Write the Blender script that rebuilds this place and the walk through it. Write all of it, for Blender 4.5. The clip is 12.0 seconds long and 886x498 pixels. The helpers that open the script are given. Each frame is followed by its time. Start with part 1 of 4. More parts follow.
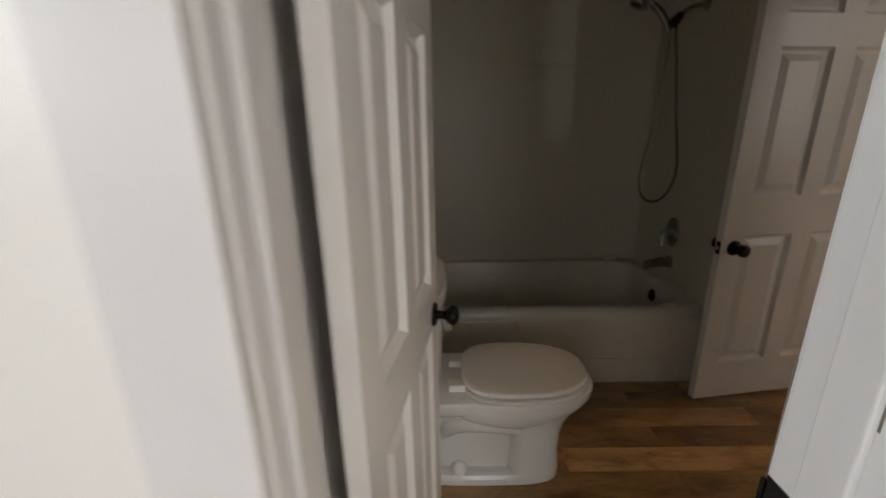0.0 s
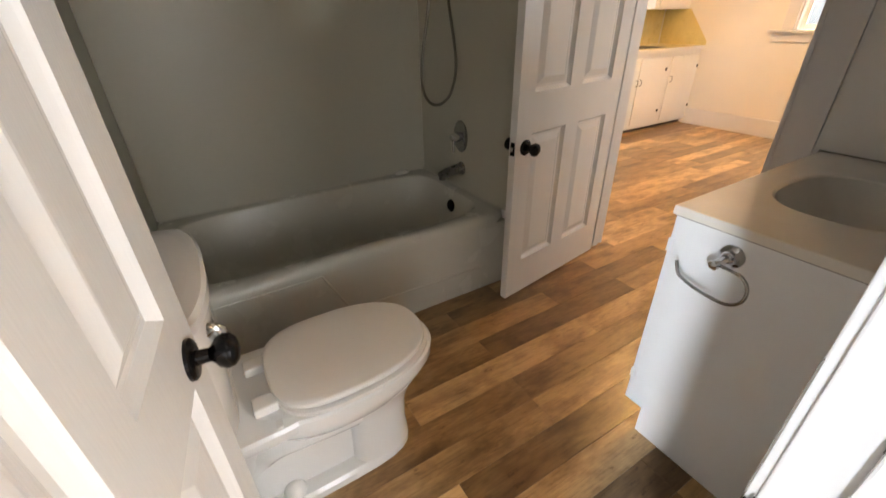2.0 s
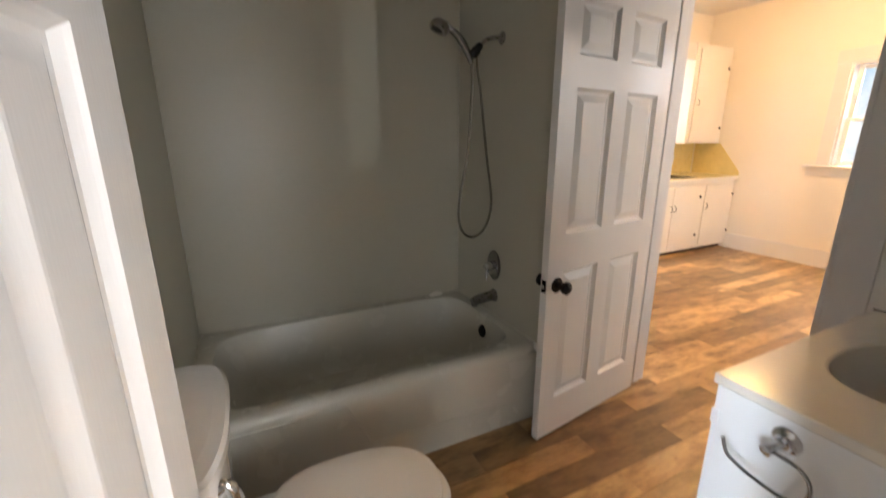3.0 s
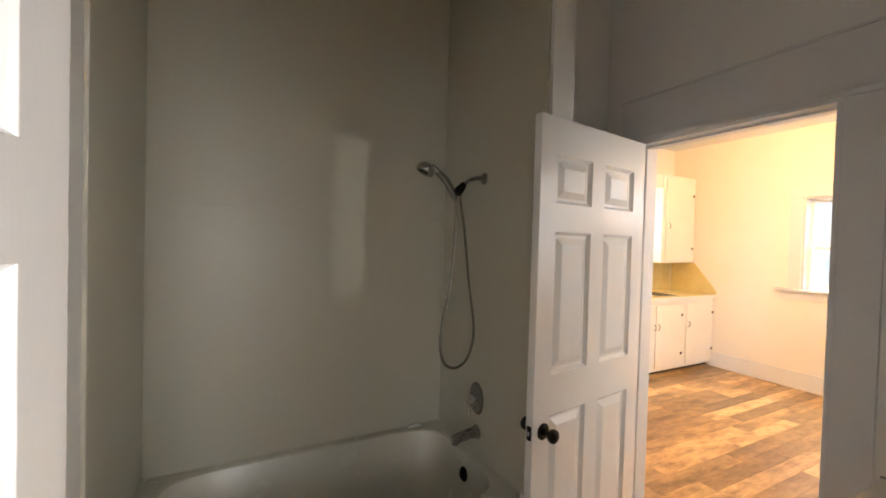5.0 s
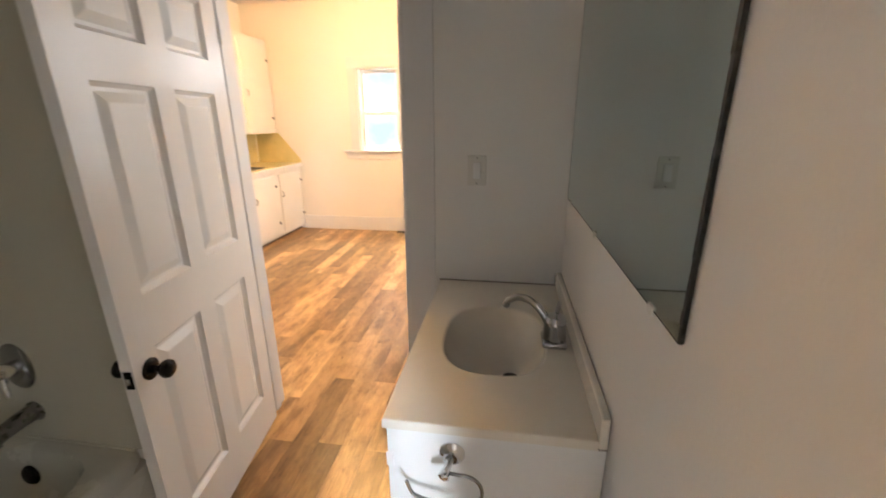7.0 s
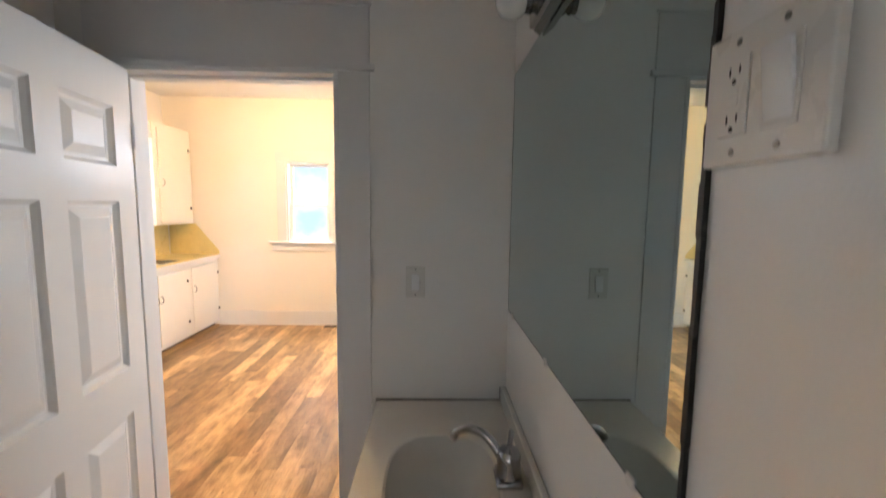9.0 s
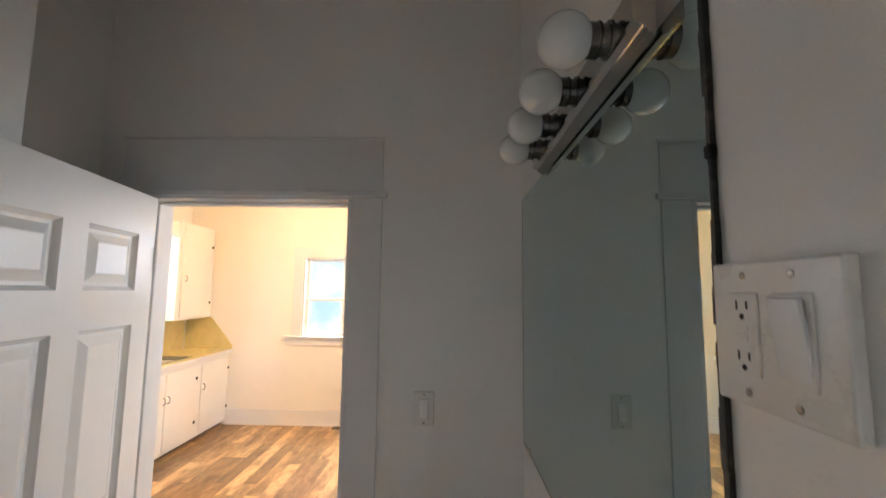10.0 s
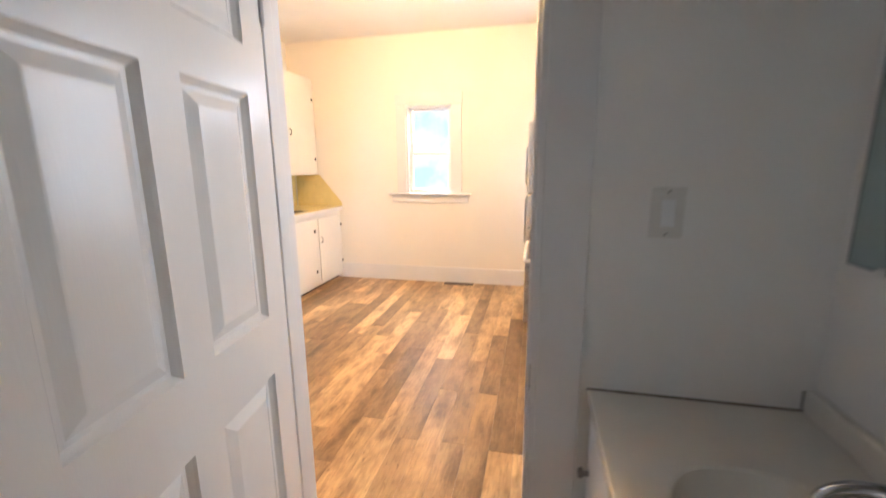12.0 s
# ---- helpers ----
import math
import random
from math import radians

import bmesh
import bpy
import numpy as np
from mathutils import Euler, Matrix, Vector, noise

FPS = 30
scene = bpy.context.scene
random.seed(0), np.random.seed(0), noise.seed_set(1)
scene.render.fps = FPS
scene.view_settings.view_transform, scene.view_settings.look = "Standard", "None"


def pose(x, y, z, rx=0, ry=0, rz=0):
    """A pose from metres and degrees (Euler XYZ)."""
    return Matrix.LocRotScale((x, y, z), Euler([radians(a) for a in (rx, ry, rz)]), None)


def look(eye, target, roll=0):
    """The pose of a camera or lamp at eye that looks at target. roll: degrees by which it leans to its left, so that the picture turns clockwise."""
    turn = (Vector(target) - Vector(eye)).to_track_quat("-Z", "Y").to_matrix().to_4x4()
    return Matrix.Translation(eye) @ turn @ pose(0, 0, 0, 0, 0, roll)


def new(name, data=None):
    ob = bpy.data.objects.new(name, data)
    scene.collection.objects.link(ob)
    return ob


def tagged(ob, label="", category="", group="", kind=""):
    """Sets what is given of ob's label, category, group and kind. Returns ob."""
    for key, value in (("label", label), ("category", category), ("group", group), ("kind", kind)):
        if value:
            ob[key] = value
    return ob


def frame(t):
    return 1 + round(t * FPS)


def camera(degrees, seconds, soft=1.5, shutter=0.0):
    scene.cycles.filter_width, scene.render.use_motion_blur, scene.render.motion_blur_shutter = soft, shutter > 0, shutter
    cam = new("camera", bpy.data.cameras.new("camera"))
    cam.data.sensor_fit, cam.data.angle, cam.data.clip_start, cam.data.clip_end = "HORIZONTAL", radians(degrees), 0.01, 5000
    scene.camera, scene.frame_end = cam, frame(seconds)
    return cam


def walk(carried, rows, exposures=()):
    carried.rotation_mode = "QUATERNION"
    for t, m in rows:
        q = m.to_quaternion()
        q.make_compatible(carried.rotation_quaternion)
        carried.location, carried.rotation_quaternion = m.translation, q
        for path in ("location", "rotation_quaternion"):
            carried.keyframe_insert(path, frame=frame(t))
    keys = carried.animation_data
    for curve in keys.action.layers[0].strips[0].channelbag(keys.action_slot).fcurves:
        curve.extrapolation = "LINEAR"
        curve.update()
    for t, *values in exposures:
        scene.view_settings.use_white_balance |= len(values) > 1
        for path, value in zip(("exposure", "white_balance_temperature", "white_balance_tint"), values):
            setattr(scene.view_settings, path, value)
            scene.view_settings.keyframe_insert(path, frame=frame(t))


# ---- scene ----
cam = camera(94.9, 12.0, shutter=0.5)
PATH = [
    (0, (-1.945, -0.438, 1.289), (-1.964, 1.478, 0.716), -1.0),
    (0.5, (-1.853, -0.216, 1.274), (-1.62, 1.622, 0.521), -1.9),
    (1, (-1.826, -0.093, 1.241), (-1.293, 1.597, 0.315), -2.7),
    (1.5, (-1.881, -0.025, 1.234), (-1.094, 1.494, 0.199), -1.8),
    (2, (-1.887, -0.027, 1.245), (-0.992, 1.468, 0.264), -1.2),
    (2.5, (-1.876, -0.036, 1.299), (-0.983, 1.577, 0.525), -0.8),
    (3, (-1.853, -0.012, 1.371), (-1.015, 1.728, 0.851), -0.2),
    (3.5, (-1.825, -0.014, 1.431), (-1.057, 1.817, 1.193), -0.0),
    (3.7, (-1.821, -0.015, 1.448), (-1.071, 1.834, 1.311), 0.0),
    (5.5, (-1.805, 0.061, 1.519), (-0.721, 1.741, 1.489), 2.2),
    (6, (-1.709, 0.111, 1.478), (-0.285, 1.498, 1.254), 2.4),
    (6.5, (-1.622, 0.184, 1.473), (0.199, 0.900, 1.056), 1.6),
    (8.3, (-1.573, 0.284, 1.426), (0.304, 0.238, 0.738), 0.0),
    (8.5, (-1.553, 0.278, 1.455), (0.376, 0.224, 0.929), 0.9),
    (9, (-1.504, 0.283, 1.556), (0.485, 0.239, 1.35), 0.7),
    (9.5, (-1.495, 0.266, 1.622), (0.504, 0.248, 1.668), 0.4),
    (10, (-1.483, 0.261, 1.69), (0.506, 0.301, 1.892), 0.7),
    (10.5, (-1.477, 0.284, 1.706), (0.509, 0.433, 1.897), 1.4),
    (11, (-1.451, 0.368, 1.659), (0.523, 0.69, 1.697), 2.1),
    (11.5, (-1.244, 0.483, 1.523), (0.707, 0.891, 1.36), 1.1),
    (12, (-1.025, 0.648, 1.381), (0.889, 1.081, 0.99), -0.5),
]
SHOT = [
    (0.0, -1.44, 7300, 15), (0.5, -0.85, 7400, 15), (1.0, -0.27, 7350, 15), (1.5, -0.02, 7200, 15), (2.5, 0.17, 6900, 15), (3.5, 0.28, 6700, 15),
    (5.5, 0.54, 7000, 15), (6.5, 0.48, 7000, 15), (8.5, 0.48, 6050, 12), (10.5, 0.38, 6080, 12), (11.0, 0.42, 6000, 12), (11.5, 0.48, 5920, 12), (12.0, 0.46, 5880, 13),
]
walk(cam, [(t, look(eye, target, roll)) for t, eye, target, roll in PATH], SHOT)

# ---------------------------------------------------------------- light
world = bpy.data.worlds.new("sky")
scene.world = world
world.use_nodes = True
wn = world.node_tree.nodes
sky = wn.new("ShaderNodeTexSky")
sky.sky_type = "NISHITA"
sky.sun_disc = False
sky.sun_elevation, sky.sun_rotation = radians(40), radians(200)
world.node_tree.links.new(sky.outputs[0], wn["Background"].inputs[0])
wn["Background"].inputs[1].default_value = 0.12


def area_light(name, eye, target, sx, sy, watts, colour):
    data = bpy.data.lights.new(name, "AREA")
    data.shape, data.size, data.size_y, data.energy, data.color = "RECTANGLE", sx, sy, watts, colour
    ob = new(name, data)
    ob.matrix_world = look(eye, target)
    return ob


COOL, WARM = (0.78, 0.89, 1.0), (1.0, 0.57, 0.20)
area_light("kitchen_window_daylight", (4.75, 1.88, 3.3), (1.2, 1.7, 0.3), 1.4, 1.0, 280, (1.0, 0.93, 0.83))
area_light("kitchen_window_low_sky", (4.3, 1.88, 2.47), (-1.0, 1.0, 0.6), 1.3, 0.4, 70, COOL)
area_light("sink_window_daylight", (2.6, 3.82, 1.8), (2.6, 0, 1.2), 0.75, 0.85, 10, COOL)
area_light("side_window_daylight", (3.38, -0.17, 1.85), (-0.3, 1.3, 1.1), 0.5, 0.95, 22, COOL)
# Fill lamp at an added, unseen side opening; brightens door_2 and nearby floor.
area_light("near_side_fill", (1.15, -0.17, 1.6), (0.3, 1.6, 1.0), 0.75, 1.1, 17, (0.92, 0.96, 1.0))
# Fill lamp at an added, unseen south opening, for door_2 and the shower wall.
area_light("entry_back_fill", (-3.17, -3.06, 1.55), (-1.4, 0, 1.0), 1.1, 1.2, 22, (0.82, 0.91, 1.0))
area_light("entry_middle_daylight", (-1.5, -3.06, 1.35), (-1.7, 0, 0.9), 0.85, 1.3, 34, (0.86, 0.93, 1.0))
area_light("entry_side_daylight", (-0.45, -3.06, 1.55), (-1.7, 0, 1.0), 0.7, 1.2, 66, (0.86, 0.93, 1.0))
area_light("entry_window_daylight", (-8.0, -3.35, 2.6), (-1.2, 0.2, 0.9), 0.9, 1.3, 720, (0.74, 0.87, 1.0))
# Added beam through an unseen slit, laying the bright band on the tub surround.
area_light("tub_wall_beam", (-6.28, -30.0, 1.5), (-1.25, 2.2, 1.6), 0.5, 0.5, 700, (0.86, 0.93, 1.0))
lamp_data = bpy.data.lights.new("kitchen_lamp_glow", "POINT")
lamp_data.energy, lamp_data.color, lamp_data.shadow_soft_size = 108, WARM, 0.12
lamp_ob = new("kitchen_lamp_glow", lamp_data)
lamp_ob.location = (1.95, 1.70, 2.70)


# ---------------------------------------------------------------- materials
def mat(name, colour, rough=0.5, metal=0.0, vary=0.06, scale=6.0, bump=0.0, bump_scale=80.0, stretch=(1, 1, 1), coat=0.0,
        rough_vary=0.08, stain=None, stain_amount=0.3, stain_scale=1.5, ior=1.45):
    """Painted or moulded surface: two scales of tone, uneven gloss and fine relief, at real-world size."""
    m = bpy.data.materials.new(name)
    m.use_nodes = True
    nt = m.node_tree
    n, l = nt.nodes, nt.links
    b = n["Principled BSDF"]
    geo = n.new("ShaderNodeNewGeometry")
    mp = n.new("ShaderNodeMapping")
    mp.inputs["Scale"].default_value = stretch
    l.new(geo.outputs["Position"], mp.inputs["Vector"])

    def noisy(s, detail=4.0):
        t = n.new("ShaderNodeTexNoise")
        t.inputs["Scale"].default_value, t.inputs["Detail"].default_value = s, detail
        l.new(mp.outputs[0], t.inputs["Vector"])
        return t.outputs["Fac"]

    def ramp(fac, lo, hi, p0=0.3, p1=0.7):
        r = n.new("ShaderNodeMapRange")
        for k, v in ((1, p0), (2, p1), (3, lo), (4, hi)):
            r.inputs[k].default_value = v
        l.new(fac, r.inputs[0])
        return r.outputs[0]

    def mixed(fac, a, c, mode="MIX"):
        x = n.new("ShaderNodeMix")
        x.data_type, x.blend_type = "RGBA", mode
        for sock, v in ((x.inputs[0], fac), (x.inputs[6], a), (x.inputs[7], c)):
            if hasattr(v, "is_linked"):
                l.new(v, sock)
            else:
                sock.default_value = v if isinstance(v, float) else (*v, 1)
        return x.outputs[2]

    lo = tuple(c * (1 - vary) for c in colour)
    hi = tuple(min(1.0, c * (1 + vary)) for c in colour)
    col = mixed(ramp(noisy(scale), 0.0, 1.0), lo, hi)
    col = mixed(ramp(noisy(scale * 9, 3), 0.0, 0.25), col, lo)
    if stain:
        col = mixed(ramp(noisy(stain_scale, 6), 0.0, stain_amount, 0.55, 0.8), col, stain)
    l.new(col, b.inputs["Base Color"])
    l.new(ramp(noisy(scale * 2.3), max(0.02, rough - rough_vary), min(1, rough + rough_vary)), b.inputs["Roughness"])
    b.inputs["Metallic"].default_value, b.inputs["IOR"].default_value = metal, ior
    b.inputs["Coat Weight"].default_value = coat
    if bump:
        bp = n.new("ShaderNodeBump")
        bp.inputs["Strength"].default_value, bp.inputs["Distance"].default_value = bump, 0.002
        l.new(noisy(bump_scale, 3), bp.inputs["Height"])
        l.new(bp.outputs[0], b.inputs["Normal"])
    return m


def glow(name, colour, strength):
    m = bpy.data.materials.new(name)
    m.use_nodes = True
    b = m.node_tree.nodes["Principled BSDF"]
    b.inputs["Base Color"].default_value = (*colour, 1)
    b.inputs["Emission Color"].default_value, b.inputs["Emission Strength"].default_value = (*colour, 1), strength
    return m


def glass(name, colour=(0.95, 0.97, 0.97), rough=0.0):
    m = bpy.data.materials.new(name)
    m.use_nodes = True
    b = m.node_tree.nodes["Principled BSDF"]
    b.inputs["Base Color"].default_value = (*colour, 1)
    b.inputs["Transmission Weight"].default_value, b.inputs["Roughness"].default_value = 1.0, rough
    return m


def plank_material():
    m = bpy.data.materials.new("vinyl_plank")
    m.use_nodes = True
    n, l = m.node_tree.nodes, m.node_tree.links
    b = n["Principled BSDF"]
    geo, info = n.new("ShaderNodeNewGeometry"), n.new("ShaderNodeObjectInfo")
    off = n.new("ShaderNodeVectorMath")
    off.operation = "SCALE"
    off.inputs[0].default_value = (13.0, 7.0, 5.0)
    l.new(info.outputs["Random"], off.inputs["Scale"])
    add = n.new("ShaderNodeVectorMath")
    l.new(geo.outputs["Position"], add.inputs[0])
    l.new(off.outputs[0], add.inputs[1])

    def tex(scale, stretch, detail):
        mp = n.new("ShaderNodeMapping")
        mp.inputs["Scale"].default_value = stretch
        l.new(add.outputs[0], mp.inputs["Vector"])
        t = n.new("ShaderNodeTexNoise")
        t.inputs["Scale"].default_value, t.inputs["Detail"].default_value, t.inputs["Roughness"].default_value = scale, detail, 0.62
        l.new(mp.outputs[0], t.inputs["Vector"])
        return t.outputs["Fac"]

    def ramp(fac, stops):
        r = n.new("ShaderNodeValToRGB")
        el = r.color_ramp.elements
        el[0].position, el[0].color = stops[0][0], (*stops[0][1], 1)
        el[1].position, el[1].color = stops[-1][0], (*stops[-1][1], 1)
        for p, c in stops[1:-1]:
            e = el.new(p)
            e.color = (*c, 1)
        l.new(fac, r.inputs[0])
        return r.outputs[0]

    def mix(mode, fac, a, c):
        x = n.new("ShaderNodeMix")
        x.data_type, x.blend_type = "RGBA", mode
        x.inputs[0].default_value = fac
        l.new(a, x.inputs[6])
        l.new(c, x.inputs[7])
        return x.outputs[2]

    base = ramp(info.outputs["Random"], [(0.0, (0.18, 0.109, 0.049)), (0.35, (0.33, 0.207, 0.094)), (0.7, (0.47, 0.305, 0.144)), (1.0, (0.66, 0.445, 0.222))])
    smoke = ramp(tex(2.6, (1.0, 3.2, 1.0), 4), [(0.30, (0.37, 0.32, 0.27)), (0.43, (0.74, 0.70, 0.66)), (0.58, (1.15, 1.14, 1.12))])
    grain = ramp(tex(9.0, (1.0, 16.0, 1.0), 6), [(0.30, (0.62, 0.59, 0.56)), (0.44, (0.92, 0.91, 0.90)), (0.55, (1.0, 1.0, 1.0)), (0.75, (1.12, 1.11, 1.09))])
    blotch = ramp(tex(7.0, (1.0, 1.8, 1.0), 3), [(0.34, (0.62, 0.58, 0.55)), (0.5, (1.0, 1.0, 1.0)), (0.7, (1.06, 1.05, 1.04))])
    knots = ramp(tex(16.0, (1.0, 2.4, 1.0), 5), [(0.27, (0.36, 0.30, 0.26)), (0.36, (0.92, 0.90, 0.88)), (0.5, (1.0, 1.0, 1.0))])
    col = mix("MULTIPLY", 0.85, mix("MULTIPLY", 0.7, mix("MULTIPLY", 0.9, mix("MULTIPLY", 0.95, base, smoke), grain), blotch), knots)
    l.new(col, b.inputs["Base Color"])
    b.inputs["Roughness"].default_value = 0.30
    bp = n.new("ShaderNodeBump")
    bp.inputs["Strength"].default_value, bp.inputs["Distance"].default_value = 0.25, 0.0015
    l.new(tex(9.0, (1.0, 16.0, 1.0), 6), bp.inputs["Height"])
    l.new(bp.outputs[0], b.inputs["Normal"])
    return m


PAINT = mat("wall_paint", (0.82, 0.80, 0.765), 0.36, bump=0.22, bump_scale=140, vary=0.03, scale=1.6, stain=(0.6, 0.58, 0.55), stain_amount=0.15)
CEIL = mat("ceiling_paint", (0.84, 0.82, 0.79), 0.85, bump=0.2, bump_scale=120, vary=0.03, scale=1.4)
KPAINT = mat("kitchen_paint", (0.80, 0.76, 0.69), 0.55, bump=0.2, bump_scale=140, vary=0.025, scale=1.3)
TRIM = mat("trim_paint", (0.72, 0.71, 0.70), 0.42, bump=0.12, bump_scale=60, vary=0.03, scale=4, stain=(0.66, 0.63, 0.59), stain_amount=0.10, stain_scale=3)
DOOR = mat("door_paint", (0.80, 0.78, 0.75), 0.22, bump=0.13, bump_scale=26, stretch=(9, 9, 1), vary=0.008, scale=3, rough_vary=0.03)
BLACK = mat("black_metal", (0.012, 0.011, 0.011), 0.22, metal=0.6, vary=0.2, scale=30)
CHROME = mat("chrome", (0.72, 0.72, 0.73), 0.12, metal=1.0, vary=0.05, scale=20, rough_vary=0.06)
DULL = mat("dull_chrome", (0.30, 0.30, 0.30), 0.20, metal=1.0, vary=0.08, scale=20)
NICKEL = mat("brushed_nickel", (0.30, 0.285, 0.26), 0.30, metal=1.0, vary=0.08, scale=20)
HOSE = mat("ribbed_metal_hose", (0.22, 0.20, 0.165), 0.35, metal=0.9, vary=0.1, scale=200, bump=0.5, bump_scale=400)
PORC = mat("porcelain", (0.80, 0.79, 0.76), 0.10, vary=0.02, scale=4, coat=0.3, rough_vary=0.03)
SEAT = mat("seat_plastic", (0.78, 0.75, 0.70), 0.20, vary=0.02, scale=5, rough_vary=0.04)
TUB = mat("tub_enamel", (0.60, 0.575, 0.49), 0.25, vary=0.03, scale=3, stain=(0.5, 0.46, 0.38), stain_amount=0.25, stain_scale=2.5, rough_vary=0.05)
SURR = mat("surround_acrylic", (0.53, 0.505, 0.41), 0.38, vary=0.015, scale=1.2, bump=0.03, bump_scale=3, rough_vary=0.012)
MARBLE = mat("cultured_marble", (0.74, 0.70, 0.62), 0.18, vary=0.04, scale=7, stain=(0.66, 0.6, 0.5), stain_amount=0.3, stain_scale=5, rough_vary=0.05)
CAB = mat("vanity_paint", (0.76, 0.77, 0.77), 0.38, vary=0.025, scale=4, bump=0.1, bump_scale=70)
CAULK = mat("dirty_caulk", (0.22, 0.19, 0.16), 0.8, vary=0.4, scale=25)
PLATE = mat("ivory_plastic", (0.74, 0.72, 0.67), 0.30, vary=0.02, scale=10)
ALMOND = mat("almond_plastic", (0.68, 0.66, 0.61), 0.32, vary=0.03, scale=10)
SLOT = mat("slot_dark", (0.02, 0.018, 0.016), 0.6)
MIRROR = mat("mirror_silver", (0.50, 0.60, 0.60), 0.015, metal=1.0, vary=0.01, scale=2, rough_vary=0.005)
MEDGE = mat("mirror_black_edge", (0.015, 0.014, 0.013), 0.5, vary=0.3, scale=40, stain=(0.2, 0.18, 0.15), stain_amount=0.7, stain_scale=30)
OPAL = mat("opal_coating", (0.70, 0.70, 0.67), 0.05, vary=0.02, scale=12, coat=1.0, rough_vary=0.02)
FAUCET = mat("faucet_chrome", (0.42, 0.42, 0.43), 0.10, metal=1.0, vary=0.08, scale=20, rough_vary=0.05)
SOCKET = mat("dark_chrome", (0.13, 0.125, 0.12), 0.22, metal=1.0, vary=0.1, scale=20)
BARMETAL = mat("bar_chrome", (0.55, 0.53, 0.51), 0.10, metal=1.0, vary=0.06, scale=20, rough_vary=0.05)
SINKSTEEL = mat("sink_steel", (0.26, 0.26, 0.26), 0.30, metal=1.0, vary=0.08, scale=8)
KCAB = mat("cabinet_paint", (0.80, 0.77, 0.71), 0.42, vary=0.025, scale=4, bump=0.12, bump_scale=60)
LAMIN = mat("yellow_laminate", (0.70, 0.585, 0.27), 0.33, vary=0.06, scale=9)
STEEL = mat("stainless_steel", (0.50, 0.50, 0.50), 0.32, metal=1.0, vary=0.06, scale=6, stretch=(1, 1, 12))
WHITE = mat("white_enamel", (0.82, 0.82, 0.81), 0.22, vary=0.015, scale=5)
VENT = mat("brown_register", (0.10, 0.07, 0.045), 0.4, metal=0.3)
PLANK = plank_material()
UNDER = mat("underlay", (0.05, 0.035, 0.025), 0.8)
PANE = glass("window_glass", (0.97, 0.98, 0.98))
DOME = glow("lit_dome", (1.0, 0.86, 0.62), 9.0)


# ---------------------------------------------------------------- mesh helpers
def link(name, bm, material, smooth=True):
    me = bpy.data.meshes.new(name)
    bmesh.ops.recalc_face_normals(bm, faces=bm.faces[:])
    bm.to_mesh(me)
    bm.free()
    me.materials.append(material)
    if smooth:
        me.set_sharp_from_angle(angle=radians(35))
        for p in me.polygons:
            p.use_smooth = max(abs(c) for c in p.normal) < 0.9999
    return new(name, me)


def thing(name, m, label, category, group=""):
    """Empty at the base of a thing, at the pose m."""
    e = new(name)
    e.matrix_basis = m
    e.empty_display_size = 0.05
    return tagged(e, label, category, group)


def part(name, bm, material, parent, label="", world_space=True):
    ob = link(name, bm, material)
    ob.parent = parent
    if world_space and parent.type == "EMPTY":
        ob.matrix_parent_inverse = parent.matrix_basis.inverted()
    if label:
        tagged(ob, label)
    return ob


def solid(name, bm, material, label, category):
    """A thing of one piece."""
    return tagged(link(name, bm, material), label, category)


def structure(name, bm, material, label=""):
    return tagged(link(name, bm, material), label, "", "", "structure")


def box(bm, x0, x1, y0, y1, z0, z1, bevel=0.0, seg=2):
    m = Matrix.Translation(((x0 + x1) / 2, (y0 + y1) / 2, (z0 + z1) / 2)) @ Matrix.Diagonal((abs(x1 - x0), abs(y1 - y0), abs(z1 - z0), 1))
    vs = bmesh.ops.create_cube(bm, size=1, matrix=m)["verts"]
    if bevel:
        es = {e for v in vs for e in v.link_edges}
        bmesh.ops.bevel(bm, geom=list(es), offset=bevel, segments=seg, profile=0.5, affect="EDGES")
    return bm


def boxes(*rows, bevel=0.0, seg=2):
    bm = bmesh.new()
    for r in rows:
        box(bm, *r, bevel=bevel, seg=seg)
    return bm


def spin(axis_from, axis_to, profile, seg=24, bm=None):
    """Solid of revolution: profile rows of (distance along the axis in metres, radius)."""
    bm = bm or bmesh.new()
    a, d = Vector(axis_from), (Vector(axis_to) - Vector(axis_from)).normalized()
    u = d.orthogonal().normalized()
    v = d.cross(u)
    rings = []
    for s, r in profile:
        rings.append([bm.verts.new(a + d * s + (u * math.cos(k) + v * math.sin(k)) * max(r, 1e-5)) for k in (2 * math.pi * i / seg for i in range(seg))])
    for p, q in zip(rings, rings[1:]):
        for i in range(seg):
            bm.faces.new((p[i], p[(i + 1) % seg], q[(i + 1) % seg], q[i]))
    bm.faces.new(rings[0][::-1])
    bm.faces.new(rings[-1])
    return bm


def smooth_path(pts, steps=8):
    pts = [Vector(p) for p in pts]
    out = []
    for i in range(len(pts) - 1):
        p0, p1, p2, p3 = pts[max(i - 1, 0)], pts[i], pts[i + 1], pts[min(i + 2, len(pts) - 1)]
        for k in range(steps):
            t = k / steps
            out.append(0.5 * (2 * p1 + (p2 - p0) * t + (2 * p0 - 5 * p1 + 4 * p2 - p3) * t * t + (3 * p1 - p0 - 3 * p2 + p3) * t ** 3))
    return out + [pts[-1]]


